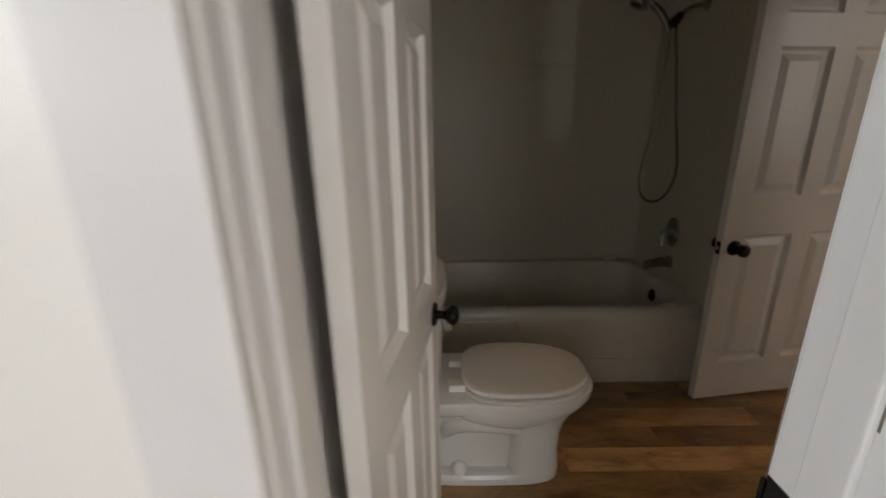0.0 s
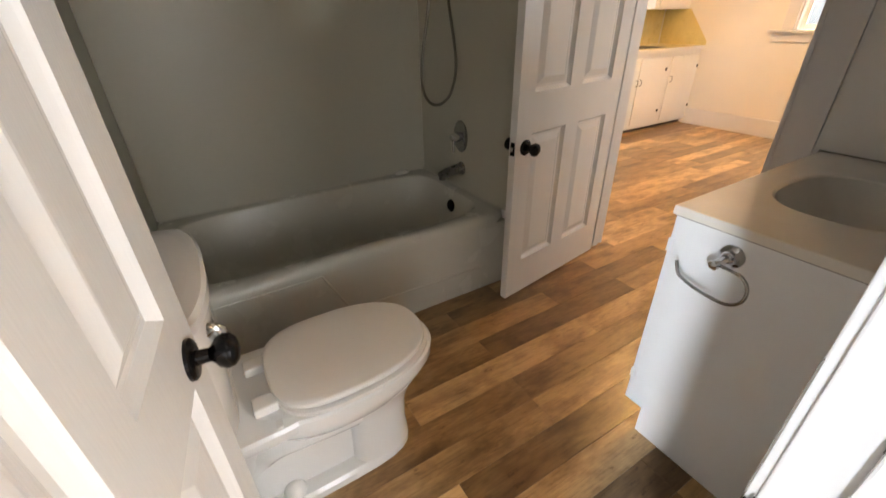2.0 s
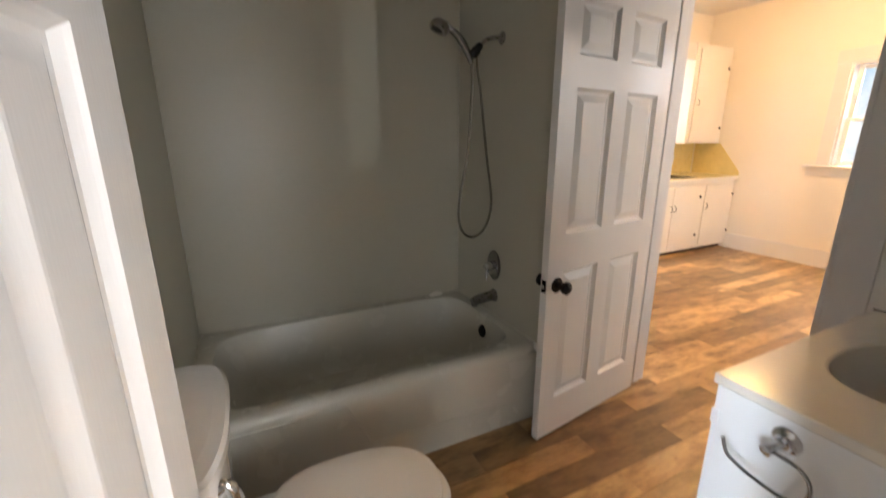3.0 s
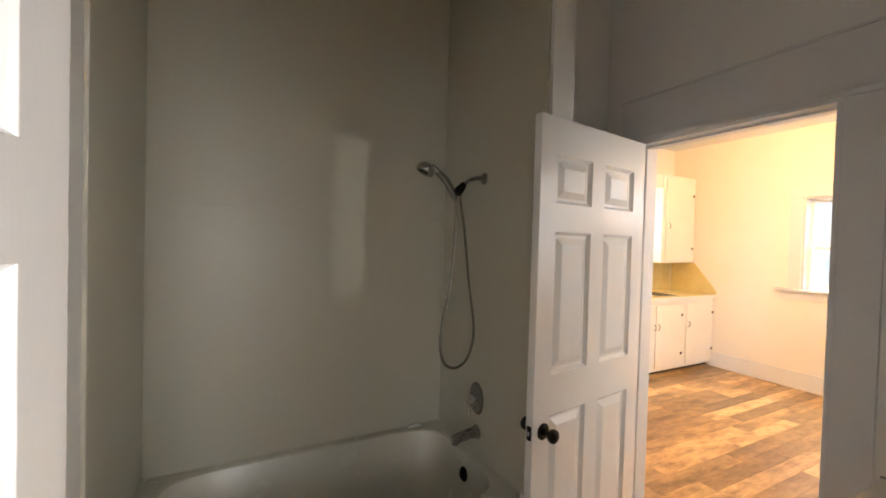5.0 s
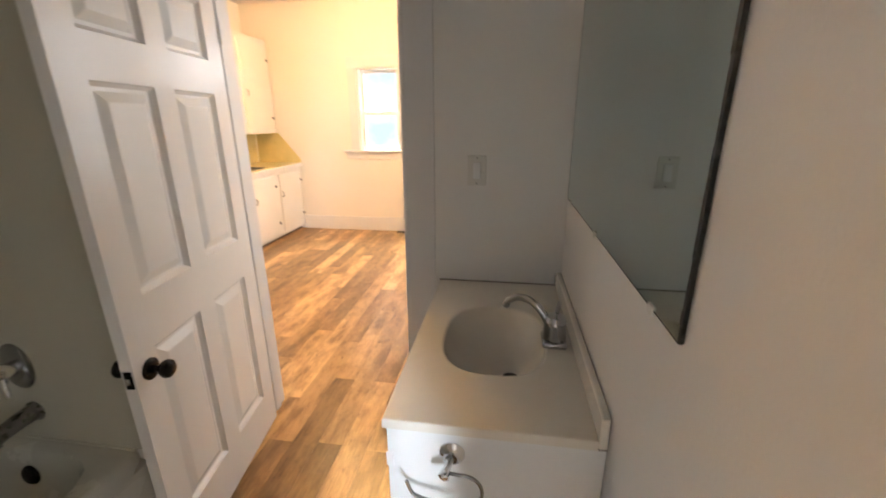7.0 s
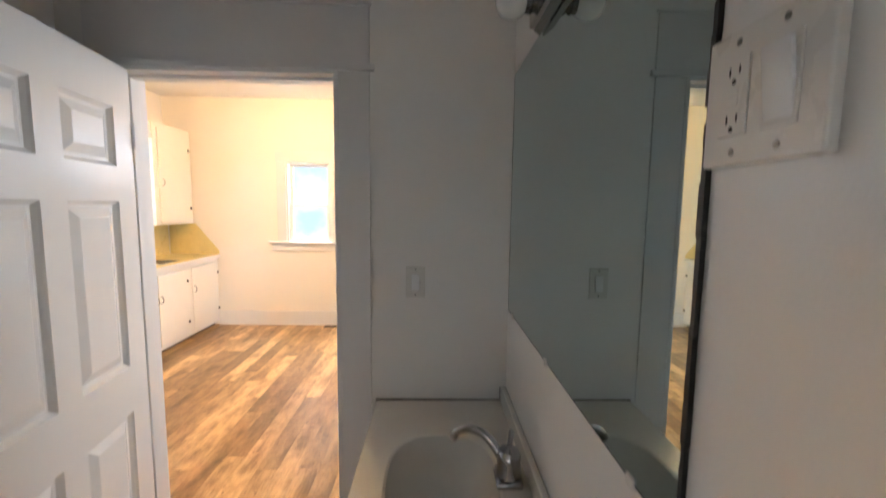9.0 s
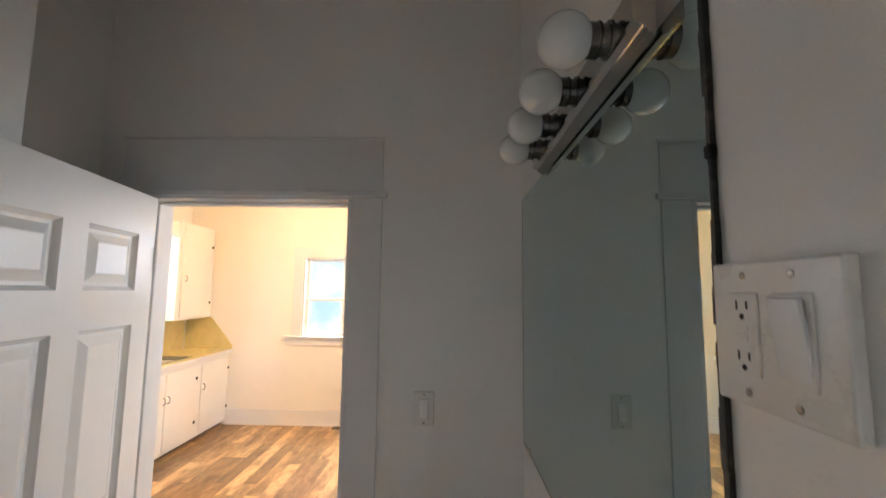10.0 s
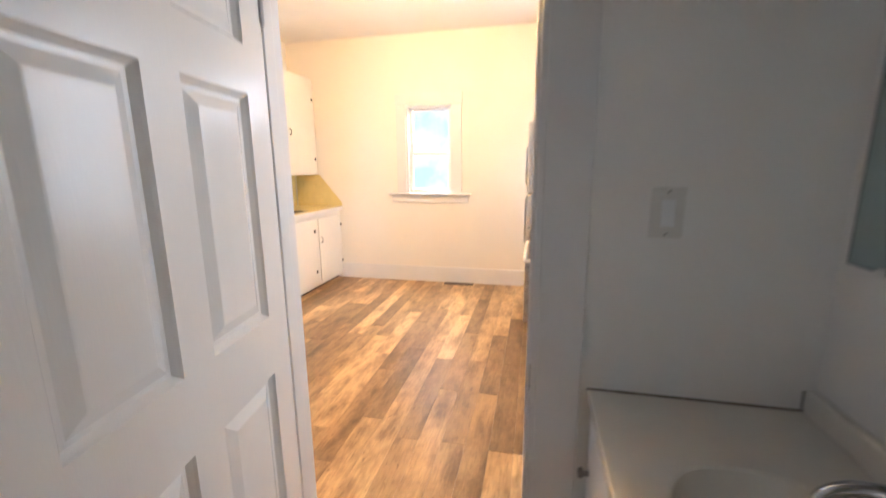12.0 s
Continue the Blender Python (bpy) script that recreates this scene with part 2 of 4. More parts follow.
def tube(pts, radius, seg=10, bm=None, radii=None, steps=8):
    bm = bm or bmesh.new()
    path = smooth_path(pts, steps)
    side = None
    rings = []
    for i, p in enumerate(path):
        d = (path[min(i + 1, len(path) - 1)] - path[max(i - 1, 0)]).normalized()
        side = d.orthogonal().normalized() if side is None else (side - d * side.dot(d)).normalized()
        w = d.cross(side)
        r = radius if radii is None else radii(i / (len(path) - 1))
        rings.append([bm.verts.new(p + (side * math.cos(k) + w * math.sin(k)) * r) for k in (2 * math.pi * j / seg for j in range(seg))])
    for p, q in zip(rings, rings[1:]):
        for i in range(seg):
            bm.faces.new((p[i], p[(i + 1) % seg], q[(i + 1) % seg], q[i]))
    bm.faces.new(rings[0][::-1])
    bm.faces.new(rings[-1])
    return bm


def oval(cx, cy, z, front, back, half, power=2.3, count=48, rear=None):
    """Ring of points: long way along x (front towards +x), half-width along y."""
    pts = []
    for i in range(count):
        a = 2 * math.pi * i / count
        c, s = math.cos(a), math.sin(a)
        p = rear if rear and c < 0 else power
        r = (abs(c) ** p + abs(s) ** p) ** (-1 / p)
        pts.append(Vector((cx + (front if c > 0 else back) * r * c, cy + half * r * s, z)))
    return pts


def loft(rings, bm=None, cap0=True, cap1=True):
    bm = bm or bmesh.new()
    vs = [[bm.verts.new(p) for p in r] for r in rings]
    for p, q in zip(vs, vs[1:]):
        for i in range(len(p)):
            bm.faces.new((p[i], p[(i + 1) % len(p)], q[(i + 1) % len(p)], q[i]))
    if cap0:
        bm.faces.new(vs[0][::-1])
    if cap1:
        bm.faces.new(vs[-1])
    return bm


# ---------------------------------------------------------------- structure: walls with their openings
CEIL_Z, KCEIL = 2.96, 2.87
LEFT, BACK, WET, NOOK = -2.165, 2.24, -0.655, 1.60
D1L, D1R, D1H = -2.115, -1.505, 2.03       # entry opening
D2A, D2B, D2H = 0.645, 1.395, 2.018        # kitchen opening
FAR, KLEFT, KRIGHT = 3.735, 3.66, -0.02    # kitchen
WYA, WYB, WZA, WZB = 1.607, 2.160, 1.09, 2.095  # far window

structure("floor", boxes((-4.6, 3.9, -0.13, 3.8, -0.2, -0.005)), UNDER, "floor base under brown wood-look vinyl planks")
structure("floor_entry", boxes((-4.6, 0.12, -3.2, -0.1305, -0.2, 0.0)), mat("entry_boards", (0.36, 0.25, 0.15), 0.4, vary=0.2, scale=5, stretch=(1, 8, 1)), "plain brown wooden entry room floor")
structure("ceiling", boxes((-4.6, 3.9, -3.2, 3.8, CEIL_Z, CEIL_Z + 0.15)), CEIL, "plain white painted ceiling")
structure("ceiling_kitchen", boxes((0.1205, 3.7345, -0.0195, 3.6595, KCEIL, CEIL_Z - 0.0005)), CEIL, "plain white painted kitchen ceiling")
structure("wall_south", boxes((LEFT - 2.3, D1L - 0.018, -0.115, 0, 0, CEIL_Z), (D1R + 0.018, 0.0, -0.115, 0, 0, CEIL_Z), (D1L - 0.018, D1R + 0.018, -0.115, 0, D1H + 0.018, CEIL_Z)),
          PAINT, "off-white painted bathroom wall with mirror and entry")
structure("wall_west", boxes((LEFT - 0.12, LEFT, 0, BACK + 0.12, 0, CEIL_Z)), PAINT, "off-white painted wall behind the toilet")
structure("wall_north", boxes((LEFT, WET + 0.12, BACK, BACK + 0.12, 0, CEIL_Z)), PAINT, "off-white painted wall behind the bathtub")
structure("wall_partition", boxes((WET, WET + 0.118, 1.315, BACK, 0, CEIL_Z), bevel=0.003), PAINT, "painted stub wall carrying the shower fittings")
structure("wall_nook", boxes((WET + 0.118, 0.0, NOOK, NOOK + 0.1, 0, CEIL_Z)), PAINT, "painted recess wall behind the open door")
structure("wall_east", boxes((0, 0.12, -0.13, D2A - 0.018, 0, CEIL_Z), (0, 0.12, D2B + 0.018, KLEFT + 0.12, 0, CEIL_Z), (0, 0.12, D2A - 0.018, D2B + 0.018, D2H + 0.018, CEIL_Z)),
          PAINT, "off-white painted wall with kitchen doorway")
structure("wall_kitchen_far", boxes((FAR, FAR + 0.16, -0.2, WYA, 0, CEIL_Z), (FAR, FAR + 0.16, WYB, KLEFT + 0.12, 0, CEIL_Z), (FAR, FAR + 0.16, WYA, WYB, 0, WZA), (FAR, FAR + 0.16, WYA, WYB, WZB, CEIL_Z)),
          KPAINT, "cream painted kitchen wall with sash window")
SWA, SWB, SZA, SZB = 2.2, 3.02, 1.36, 2.24
structure("wall_kitchen_sink", boxes((0.12, SWA, KLEFT, KLEFT + 0.12, 0, CEIL_Z), (SWB, FAR, KLEFT, KLEFT + 0.12, 0, CEIL_Z), (SWA, SWB, KLEFT, KLEFT + 0.12, 0, SZA), (SWA, SWB, KLEFT, KLEFT + 0.12, SZB, CEIL_Z)),
          KPAINT, "cream painted kitchen wall above the sink")
# The opening at x 0.75 to 1.55 is added for the near fill lamp.
structure("wall_kitchen_side", boxes((0.12, 0.75, KRIGHT - 0.12, KRIGHT, 0, CEIL_Z), (1.55, 3.08, KRIGHT - 0.12, KRIGHT, 0, CEIL_Z), (0.75, 1.55, KRIGHT - 0.12, KRIGHT, 0, 1.0), (0.75, 1.55, KRIGHT - 0.12, KRIGHT, 2.2, CEIL_Z), (3.68, FAR, KRIGHT - 0.12, KRIGHT, 0, CEIL_Z), (3.08, 3.68, KRIGHT - 0.12, KRIGHT, 0, 1.3), (3.08, 3.68, KRIGHT - 0.12, KRIGHT, 2.4, CEIL_Z)), KPAINT, "cream painted kitchen wall behind appliances")
# the room before the bathroom: plain walls that close the place, with the window that lights it; more openings, unseen,
# are added in the south wall for lamps
structure("wall_entry_west", boxes((-4.6, -4.48, -3.2, -2.1, 0, CEIL_Z), (-4.6, -4.48, -0.85, 0.0, 0, CEIL_Z), (-4.6, -4.48, -2.1, -0.85, 0, 0.85), (-4.6, -4.48, -2.1, -0.85, 2.25, CEIL_Z)), PAINT, "plain white painted entry room wall")
# Added slit at x -2.16 to -1.95 shapes the tub wall beam.
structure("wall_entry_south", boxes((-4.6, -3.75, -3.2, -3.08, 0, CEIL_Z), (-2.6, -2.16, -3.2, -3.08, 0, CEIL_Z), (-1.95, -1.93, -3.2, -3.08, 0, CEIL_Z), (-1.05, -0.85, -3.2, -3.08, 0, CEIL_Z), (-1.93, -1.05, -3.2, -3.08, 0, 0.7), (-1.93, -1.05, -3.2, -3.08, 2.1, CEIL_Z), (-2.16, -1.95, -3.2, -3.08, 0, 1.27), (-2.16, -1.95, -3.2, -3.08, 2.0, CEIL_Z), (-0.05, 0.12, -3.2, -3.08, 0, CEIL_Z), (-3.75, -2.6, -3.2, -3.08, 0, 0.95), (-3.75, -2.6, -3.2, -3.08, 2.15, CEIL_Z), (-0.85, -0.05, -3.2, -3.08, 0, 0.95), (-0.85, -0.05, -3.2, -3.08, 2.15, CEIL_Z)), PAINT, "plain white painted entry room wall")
structure("wall_entry_east", boxes((0.0, 0.12, -3.08, -0.131, 0, CEIL_Z)), PAINT, "plain white painted entry room wall")


def door_frame(name, label, rows, stops):
    e = thing(name, Matrix.Translation((rows[0][1], rows[0][3], 0)), label, "door frame")
    tagged(e, kind="structure")
    for nm, *r in rows:
        part(nm, boxes(r, bevel=0.0025), TRIM, e)
    for r in stops:
        part("door_stop", boxes(r, bevel=0.003), TRIM, e)
    return e


# entry frame
door_frame("door_frame_1", "white painted wooden door frame, chipped gloss paint", [
    ("jamb", D1L - 0.018, D1L, -0.118, 0.012, 0, D1H),
    ("jamb", D1R, D1R + 0.018, -0.118, 0.012, 0, D1H),
    ("head_jamb", D1L - 0.018, D1R + 0.018, -0.118, 0.012, D1H, D1H + 0.018),
    ("casing", D1L - 0.115, D1L - 0.006, -0.137, -0.1152, 0, D1H + 0.006),
    ("casing", D1R + 0.006, D1R + 0.115, -0.137, -0.1152, 0, D1H + 0.006),
    ("head_casing", D1L - 0.125, D1R + 0.125, -0.139, -0.1152, D1H + 0.0065, D1H + 0.14),
    ("casing", D1R + 0.006, D1R + 0.085, 0.0005, 0.022, 0, D1H + 0.006),
    ("head_casing", LEFT + 0.002, D1R + 0.095, 0.0005, 0.024, D1H + 0.0065, D1H + 0.14),
], [(D1L, D1L + 0.012, -0.09, -0.035, 0, D1H - 0.0125), (D1R - 0.012, D1R, -0.09, -0.035, 0, D1H - 0.0125), (D1L, D1R, -0.09, -0.035, D1H - 0.012, D1H)])
crack = bmesh.new()
crng = random.Random(21)
for cx, cy in ((D1R - 0.0004, -0.0352), (D1R + 0.0062, 0.0216), (D1R - 0.0004, -0.0902)):
    z = 0.15
    while z < 1.75:
        h = crng.uniform(0.04, 0.16)
        if crng.random() < 0.8:
            w = crng.uniform(0.0006, 0.0015)
            box(crack, cx - 0.0008, cx + 0.0006, cy - w, cy + w, z, min(z + h, 1.78))
        z += h + crng.uniform(0.0, 0.03)
part("paint_crack", crack, CAULK, bpy.data.objects["door_frame_1"], "dark cracks in the paint along the joints")
# kitchen frame: flat casing, broad flat head board under a thin ledge
door_frame("door_frame_2", "white painted door frame with a flat head board", [
    ("jamb", -0.010, 0.135, D2A - 0.018, D2A, 0, D2H),
    ("jamb", -0.010, 0.135, D2B, D2B + 0.018, 0, D2H),
    ("head_jamb", -0.010, 0.135, D2A - 0.018, D2B + 0.018, D2H, D2H + 0.018),
    ("casing", -0.0085, 0.006, D2A - 0.128, D2A - 0.003, 0, D2H + 0.012),
    ("casing", -0.0085, 0.006, D2B + 0.006, D2B + 0.11, 0, D2H + 0.012),
    ("ledge", -0.016, 0.006, D2A - 0.145, D2B + 0.13, D2H + 0.0125, D2H + 0.034),
    ("head_board", -0.006, 0.006, D2A - 0.128, D2B + 0.11, D2H + 0.0345, D2H + 0.232),
    ("ledge", -0.009, 0.006, D2A - 0.135, D2B + 0.12, D2H + 0.2325, D2H + 0.242),
    ("casing", 0.1205, 0.138, D2A - 0.11, D2A - 0.006, 0, D2H + 0.012),
    ("casing", 0.1205, 0.138, D2B + 0.006, D2B + 0.11, 0, D2H + 0.012),
    ("head_board", 0.1205, 0.138, D2A - 0.11, D2B + 0.11, D2H + 0.0125, D2H + 0.15),
], [(0.04, 0.085, D2A, D2A + 0.011, 0, D2H - 0.0115), (0.04, 0.085, D2B - 0.011, D2B, 0, D2H - 0.0115), (0.04, 0.085, D2A, D2B, D2H - 0.011, D2H)])


# ---------------------------------------------------------------- six-panel doors
ROWS_1 = ((0.19, 0.76), (0.89, 1.47), (1.585, 1.78))
ROWS_2 = ((0.19, 0.81), (0.975, 1.55), (1.665, 1.86))


def panel_sheet(bm, x0, x1, z0, z1, face, s):
    """One moulded panel: sloped sticking down to a groove, then a raised field. s: +1 or -1, the way out of the face."""
    rings = []
    for inset, depth in ((0, 0), (0.004, 0.006), (0.013, 0.0155), (0.023, 0.0155), (0.050, 0.004), (0.054, 0.0035)):
        rings.append([bm.verts.new((x, face - s * depth, z)) for x, z in
                      ((x0 + inset, z0 + inset), (x1 - inset, z0 + inset), (x1 - inset, z1 - inset), (x0 + inset, z1 - inset))])
    for p, q in zip(rings, rings[1:]):
        for i in range(4):
            bm.faces.new((p[i], p[(i + 1) % 4], q[(i + 1) % 4], q[i]))
    bm.faces.new(rings[-1])


def panel_door(name, m, width, height, label, knob_z, knob_colour, rows_z, thick=0.035):
    """Leaf along +x from the hinge, thickness from y = 0 to thick."""
    e = thing(name, m, label, "door")
    side = 0.097 if width > 0.65 else 0.085
    mid = 0.095 if width > 0.65 else 0.08
    pw = (width - 2 * side - mid) / 2
    cols = ((side, side + pw), (side + pw + mid, width - side))
    xs = [0, cols[0][0], cols[0][1], cols[1][0], cols[1][1], width]
    zs = [0, *[z for r in rows_z for z in r], height]
    bm = bmesh.new()
    for y in (0, thick):
        grid = [[bm.verts.new((x, y, z)) for z in zs] for x in xs]
        for i in range(5):
            for j in range(6 + 1):
                if i in (1, 3) and j in (1, 3, 5):
                    continue
                bm.faces.new((grid[i][j], grid[i + 1][j], grid[i + 1][j + 1], grid[i][j + 1]))
    rim = [(0, 0), (width, 0), (width, height), (0, height)]
    for (xa, za), (xb, zb) in zip(rim, rim[1:] + rim[:1]):
        bm.faces.new([bm.verts.new(p) for p in ((xa, 0, za), (xb, 0, zb), (xb, thick, zb), (xa, thick, za))])
    bmesh.ops.remove_doubles(bm, verts=bm.verts[:], dist=1e-5)
    part("leaf", bm, DOOR, e, world_space=False)
    for x0, x1 in cols:
        for z0, z1 in rows_z:
            pb = bmesh.new()
            panel_sheet(pb, x0, x1, z0, z1, 0, -1)
            panel_sheet(pb, x0, x1, z0, z1, thick, 1)
            ob = link("panel", pb, DOOR, smooth=False)
            ob.parent = e
    kx = width - 0.06
    for s, y in ((-1, 0), (1, thick)):
        rose = part("knob_rose", spin((kx, y - s * 0.001, knob_z), (kx, y + s, knob_z), [(0, 0.033), (0.006, 0.033), (0.010, 0.029), (0.012, 0.018)], 28), knob_colour, e, "black round door rose", False)
        part("knob", spin((kx, y + s * 0.010, knob_z), (kx, y + s, knob_z), [(0, 0.012), (0.018, 0.011), (0.024, 0.016), (0.030, 0.024), (0.040, 0.028), (0.050, 0.026), (0.057, 0.018), (0.060, 0.006)], 28), knob_colour, rose, "glossy black round door knob", False)
    plate = part("latch_plate", boxes((width - 0.0005, width + 0.0015, 0.006, thick - 0.006, knob_z - 0.028, knob_z + 0.028), bevel=0.0006), knob_colour, e, "black latch plate", False)
    part("latch_bolt", boxes((width + 0.001, width + 0.010, 0.011, thick - 0.011, knob_z - 0.010, knob_z + 0.010), bevel=0.003), CHROME, plate, "bright latch bolt", False)
    for hz in (0.22, 1.78):
        part("hinge", spin((-0.004, -0.004 if name == "door_1" else thick + 0.004, hz - 0.045), (-0.004, -0.004 if name == "door_1" else thick + 0.004, hz), [(0, 0.005), (0.002, 0.0065), (0.088, 0.0065), (0.09, 0.005)], 12), TRIM, e, "", False)
    return e


A1 = math.degrees(math.atan2(0.594, 0.086))
panel_door("door_1", pose(-2.061, 0.026, 0.012, 0, 0, A1), 0.60, 2.005, "white painted six-panel door with black knob, open", 0.795, BLACK, ROWS_1)
panel_door("door_2", pose(-0.008, 1.358, 0.012, 0, 0, 180 + 8.6) @ Matrix.Translation((0, -0.035, 0)), 0.766, 2.005,
           "white painted six-panel door with black knobs, standing open", 0.757, BLACK, ROWS_2)
solid("strike_plate", boxes((D1R - 0.0015, D1R + 0.0005, -0.030, 0.0135, 0.757, 0.822), (D1R - 0.004, D1R + 0.002, 0.0125, 0.020, 0.767, 0.812), bevel=0.0006), BLACK, "small black metal strike plate on the white jamb", "strike plate")
solid("strike_plate", boxes((0.002, 0.036, D2A - 0.0005, D2A + 0.0015, 0.79, 0.85), bevel=0.0005), BLACK, "small black metal strike plate on the white jamb", "strike plate")

# ---------------------------------------------------------------- bathtub and its surround
TX0, TX1, TY0, TY1, TZ = LEFT + 0.0008, WET - 0.0008, 1.40, BACK - 0.0008, 0.412
tub = thing("bathtub", Matrix.Translation(((TX0 + TX1) / 2, 1.8, 0)), "off-white enamelled alcove bathtub with plain apron", "bathtub")


def squarish(x0, x1, y0, y1, z, power, count=64):
    cx, cy = (x0 + x1) / 2, (y0 + y1) / 2
    out = []
    for i in range(count):
        a = 2 * math.pi * (i + 0.5) / count
        c, s = math.cos(a), math.sin(a)
        r = (abs(c) ** power + abs(s) ** power) ** (-1 / power)
        out.append(Vector((cx + (x1 - x0) / 2 * r * c, cy + (y1 - y0) / 2 * r * s, z)))
    return out


part("basin", loft([
    squarish(TX0, TX1, TY0, TY1, TZ - 0.050, 40), squarish(TX0, TX1, TY0 + 0.001, TY1, TZ - 0.034, 40), squarish(TX0, TX1, TY0 + 0.006, TY1, TZ - 0.019, 40),
    squarish(TX0, TX1, TY0 + 0.015, TY1, TZ - 0.008, 40), squarish(TX0 + 0.002, TX1 - 0.002, TY0 + 0.028, TY1 - 0.002, TZ - 0.002, 36), squarish(TX0 + 0.014, TX1 - 0.014, TY0 + 0.040, TY1 - 0.012, TZ, 30),
    squarish(TX0 + 0.075, TX1 - 0.055, TY0 + 0.062, TY1 - 0.052, TZ - 0.001, 7), squarish(TX0 + 0.086, TX1 - 0.064, TY0 + 0.074, TY1 - 0.062, TZ - 0.006, 6.5),
    squarish(TX0 + 0.098, TX1 - 0.070, TY0 + 0.084, TY1 - 0.070, TZ - 0.030, 6),
    squarish(TX0 + 0.20, TX1 - 0.095, TY0 + 0.115, TY1 - 0.100, 0.14, 5), squarish(TX0 + 0.26, TX1 - 0.125, TY0 + 0.150, TY1 - 0.135, 0.085, 4.5),
    squarish(TX0 + 0.34, TX1 - 0.20, TY0 + 0.22, TY1 - 0.20, 0.07, 4)], cap0=False), TUB, tub)
ap = boxes((TX0, TX1, TY0 + 0.001, TY0 + 0.05, 0.0, TZ - 0.049), bevel=0.003)
part("apron", ap, TUB, tub)
emb = bmesh.new()
for xa, za, xb, zb in ((-2.05, 0.355, -1.60, 0.355), (-1.60, 0.355, -1.50, 0.15), (-1.50, 0.15, -0.80, 0.13)):
    tube([(xa, TY0 + 0.002, za), (xb, TY0 + 0.002, zb)], 0.005, 8, emb, steps=2)
part("apron_moulding", emb, TUB, tub)
part("overflow_cover", spin((TX1 - 0.074, 1.80, 0.315), (TX1 - 0.2, 1.80, 0.33), [(0, 0.036), (0.006, 0.036), (0.012, 0.030), (0.014, 0.010)], 28), BLACK, tub, "dark metal overflow cover")
part("tub_drain", spin((TX1 - 0.30, 1.80, 0.069), (TX1 - 0.30, 1.80, 1), [(0, 0.034), (0.004, 0.034), (0.006, 0.026)], 24), NICKEL, tub, "dull metal drain")

sur = thing("tub_surround", Matrix.Translation((-1.4, BACK, TZ)), "glossy beige-grey acrylic tub surround panels with a seam", "tub surround")
SEAM, STOP = 1.65, CEIL_Z - 0.001
for z0, z1 in ((TZ + 0.001, SEAM - 0.002), (SEAM + 0.002, STOP)):
    part("surround_panel", boxes((LEFT + 0.012, WET - 0.012, BACK - 0.012, BACK - 0.0005, z0, z1), bevel=0.0015), SURR, sur)
part("surround_panel", boxes((LEFT + 0.0005, LEFT + 0.012, 1.42, BACK - 0.0125, TZ + 0.001, STOP), bevel=0.0015), SURR, sur)
part("surround_panel", boxes((WET - 0.012, WET - 0.0005, 1.335, BACK - 0.0125, TZ + 0.001, STOP), bevel=0.0015), SURR, sur)
part("seam_cover", boxes((LEFT + 0.0125, WET - 0.0125, BACK - 0.015, BACK - 0.011, SEAM - 0.006, SEAM + 0.006), bevel=0.0012), SURR, sur)

for ends in (((LEFT + 0.016, BACK - 0.016, TZ), (WET - 0.016, BACK - 0.016, TZ)), ((LEFT + 0.016, 1.43, TZ), (LEFT + 0.016, BACK - 0.016, TZ)), ((WET - 0.016, 1.43, TZ), (WET - 0.016, BACK - 0.016, TZ))):
    part("caulk_bead", tube(ends, 0.005, 8, steps=2), SURR, sur)

FX = WET - 0.012   # face that the fittings sit on
valve = thing("shower_valve", Matrix.Translation((FX, 1.80, 0.70)), "chrome shower valve with oval plate and lever", "shower valve")
esc = spin((FX + 0.001, 1.80, 0.70), (FX - 1, 1.80, 0.70), [(0, 0.075), (0.004, 0.075), (0.009, 0.068), (0.012, 0.045), (0.013, 0.03)], 36)
bmesh.ops.scale(esc, vec=(1, 0.86, 1.12), space=Matrix.Translation((0, -1.80, -0.70)), verts=esc.verts[:])
part("escutcheon", esc, DULL, valve)
part("handle_hub", spin((FX - 0.010, 1.80, 0.70), (FX - 1, 1.80, 0.70), [(0, 0.024), (0.02, 0.023), (0.045, 0.020), (0.055, 0.016), (0.058, 0.006)], 28), CHROME, valve, "bright chrome handle hub")
part("lever", tube([(FX - 0.045, 1.80, 0.695), (FX - 0.058, 1.785, 0.665), (FX - 0.062, 1.775, 0.628)], 0.009, 10, radii=lambda t: 0.012 - 0.004 * t), CHROME, valve)

spout = thing("tub_spout", Matrix.Translation((FX, 1.79, 0.525)), "brushed metal tub spout with a diverter", "tub spout")
part("spout_body", tube([(FX + 0.002, 1.79, 0.527), (FX - 0.05, 1.79, 0.526), (FX - 0.11, 1.79, 0.516), (FX - 0.14, 1.79, 0.505)], 0.026, 18, radii=lambda t: 0.030 - 0.007 * t), NICKEL, spout)
part("outlet", spin((FX - 0.128, 1.79, 0.512), (FX - 0.128, 1.79, 0.0), [(0, 0.018), (0.025, 0.018), (0.027, 0.012)], 18), NICKEL, spout)
part("wall_flange", spin((FX + 0.001, 1.79, 0.527), (FX - 1, 1.79, 0.527), [(0, 0.036), (0.006, 0.036), (0.011, 0.030)], 24), NICKEL, spout)

sh = thing("hand_shower", Matrix.Translation((FX, 1.79, 1.838)), "nickel hand shower in its bracket on a bent arm", "shower head")
part("wall_flange", spin((FX + 0.001, 1.79, 1.838), (FX - 1, 1.79, 1.838), [(0, 0.030), (0.004, 0.030), (0.011, 0.022), (0.014, 0.012)], 24), NICKEL, sh)
part("shower_arm", tube([(FX, 1.79, 1.838), (-0.71, 1.79, 1.836), (-0.755, 1.79, 1.822), (-0.795, 1.79, 1.790)], 0.0105, 12), NICKEL, sh)
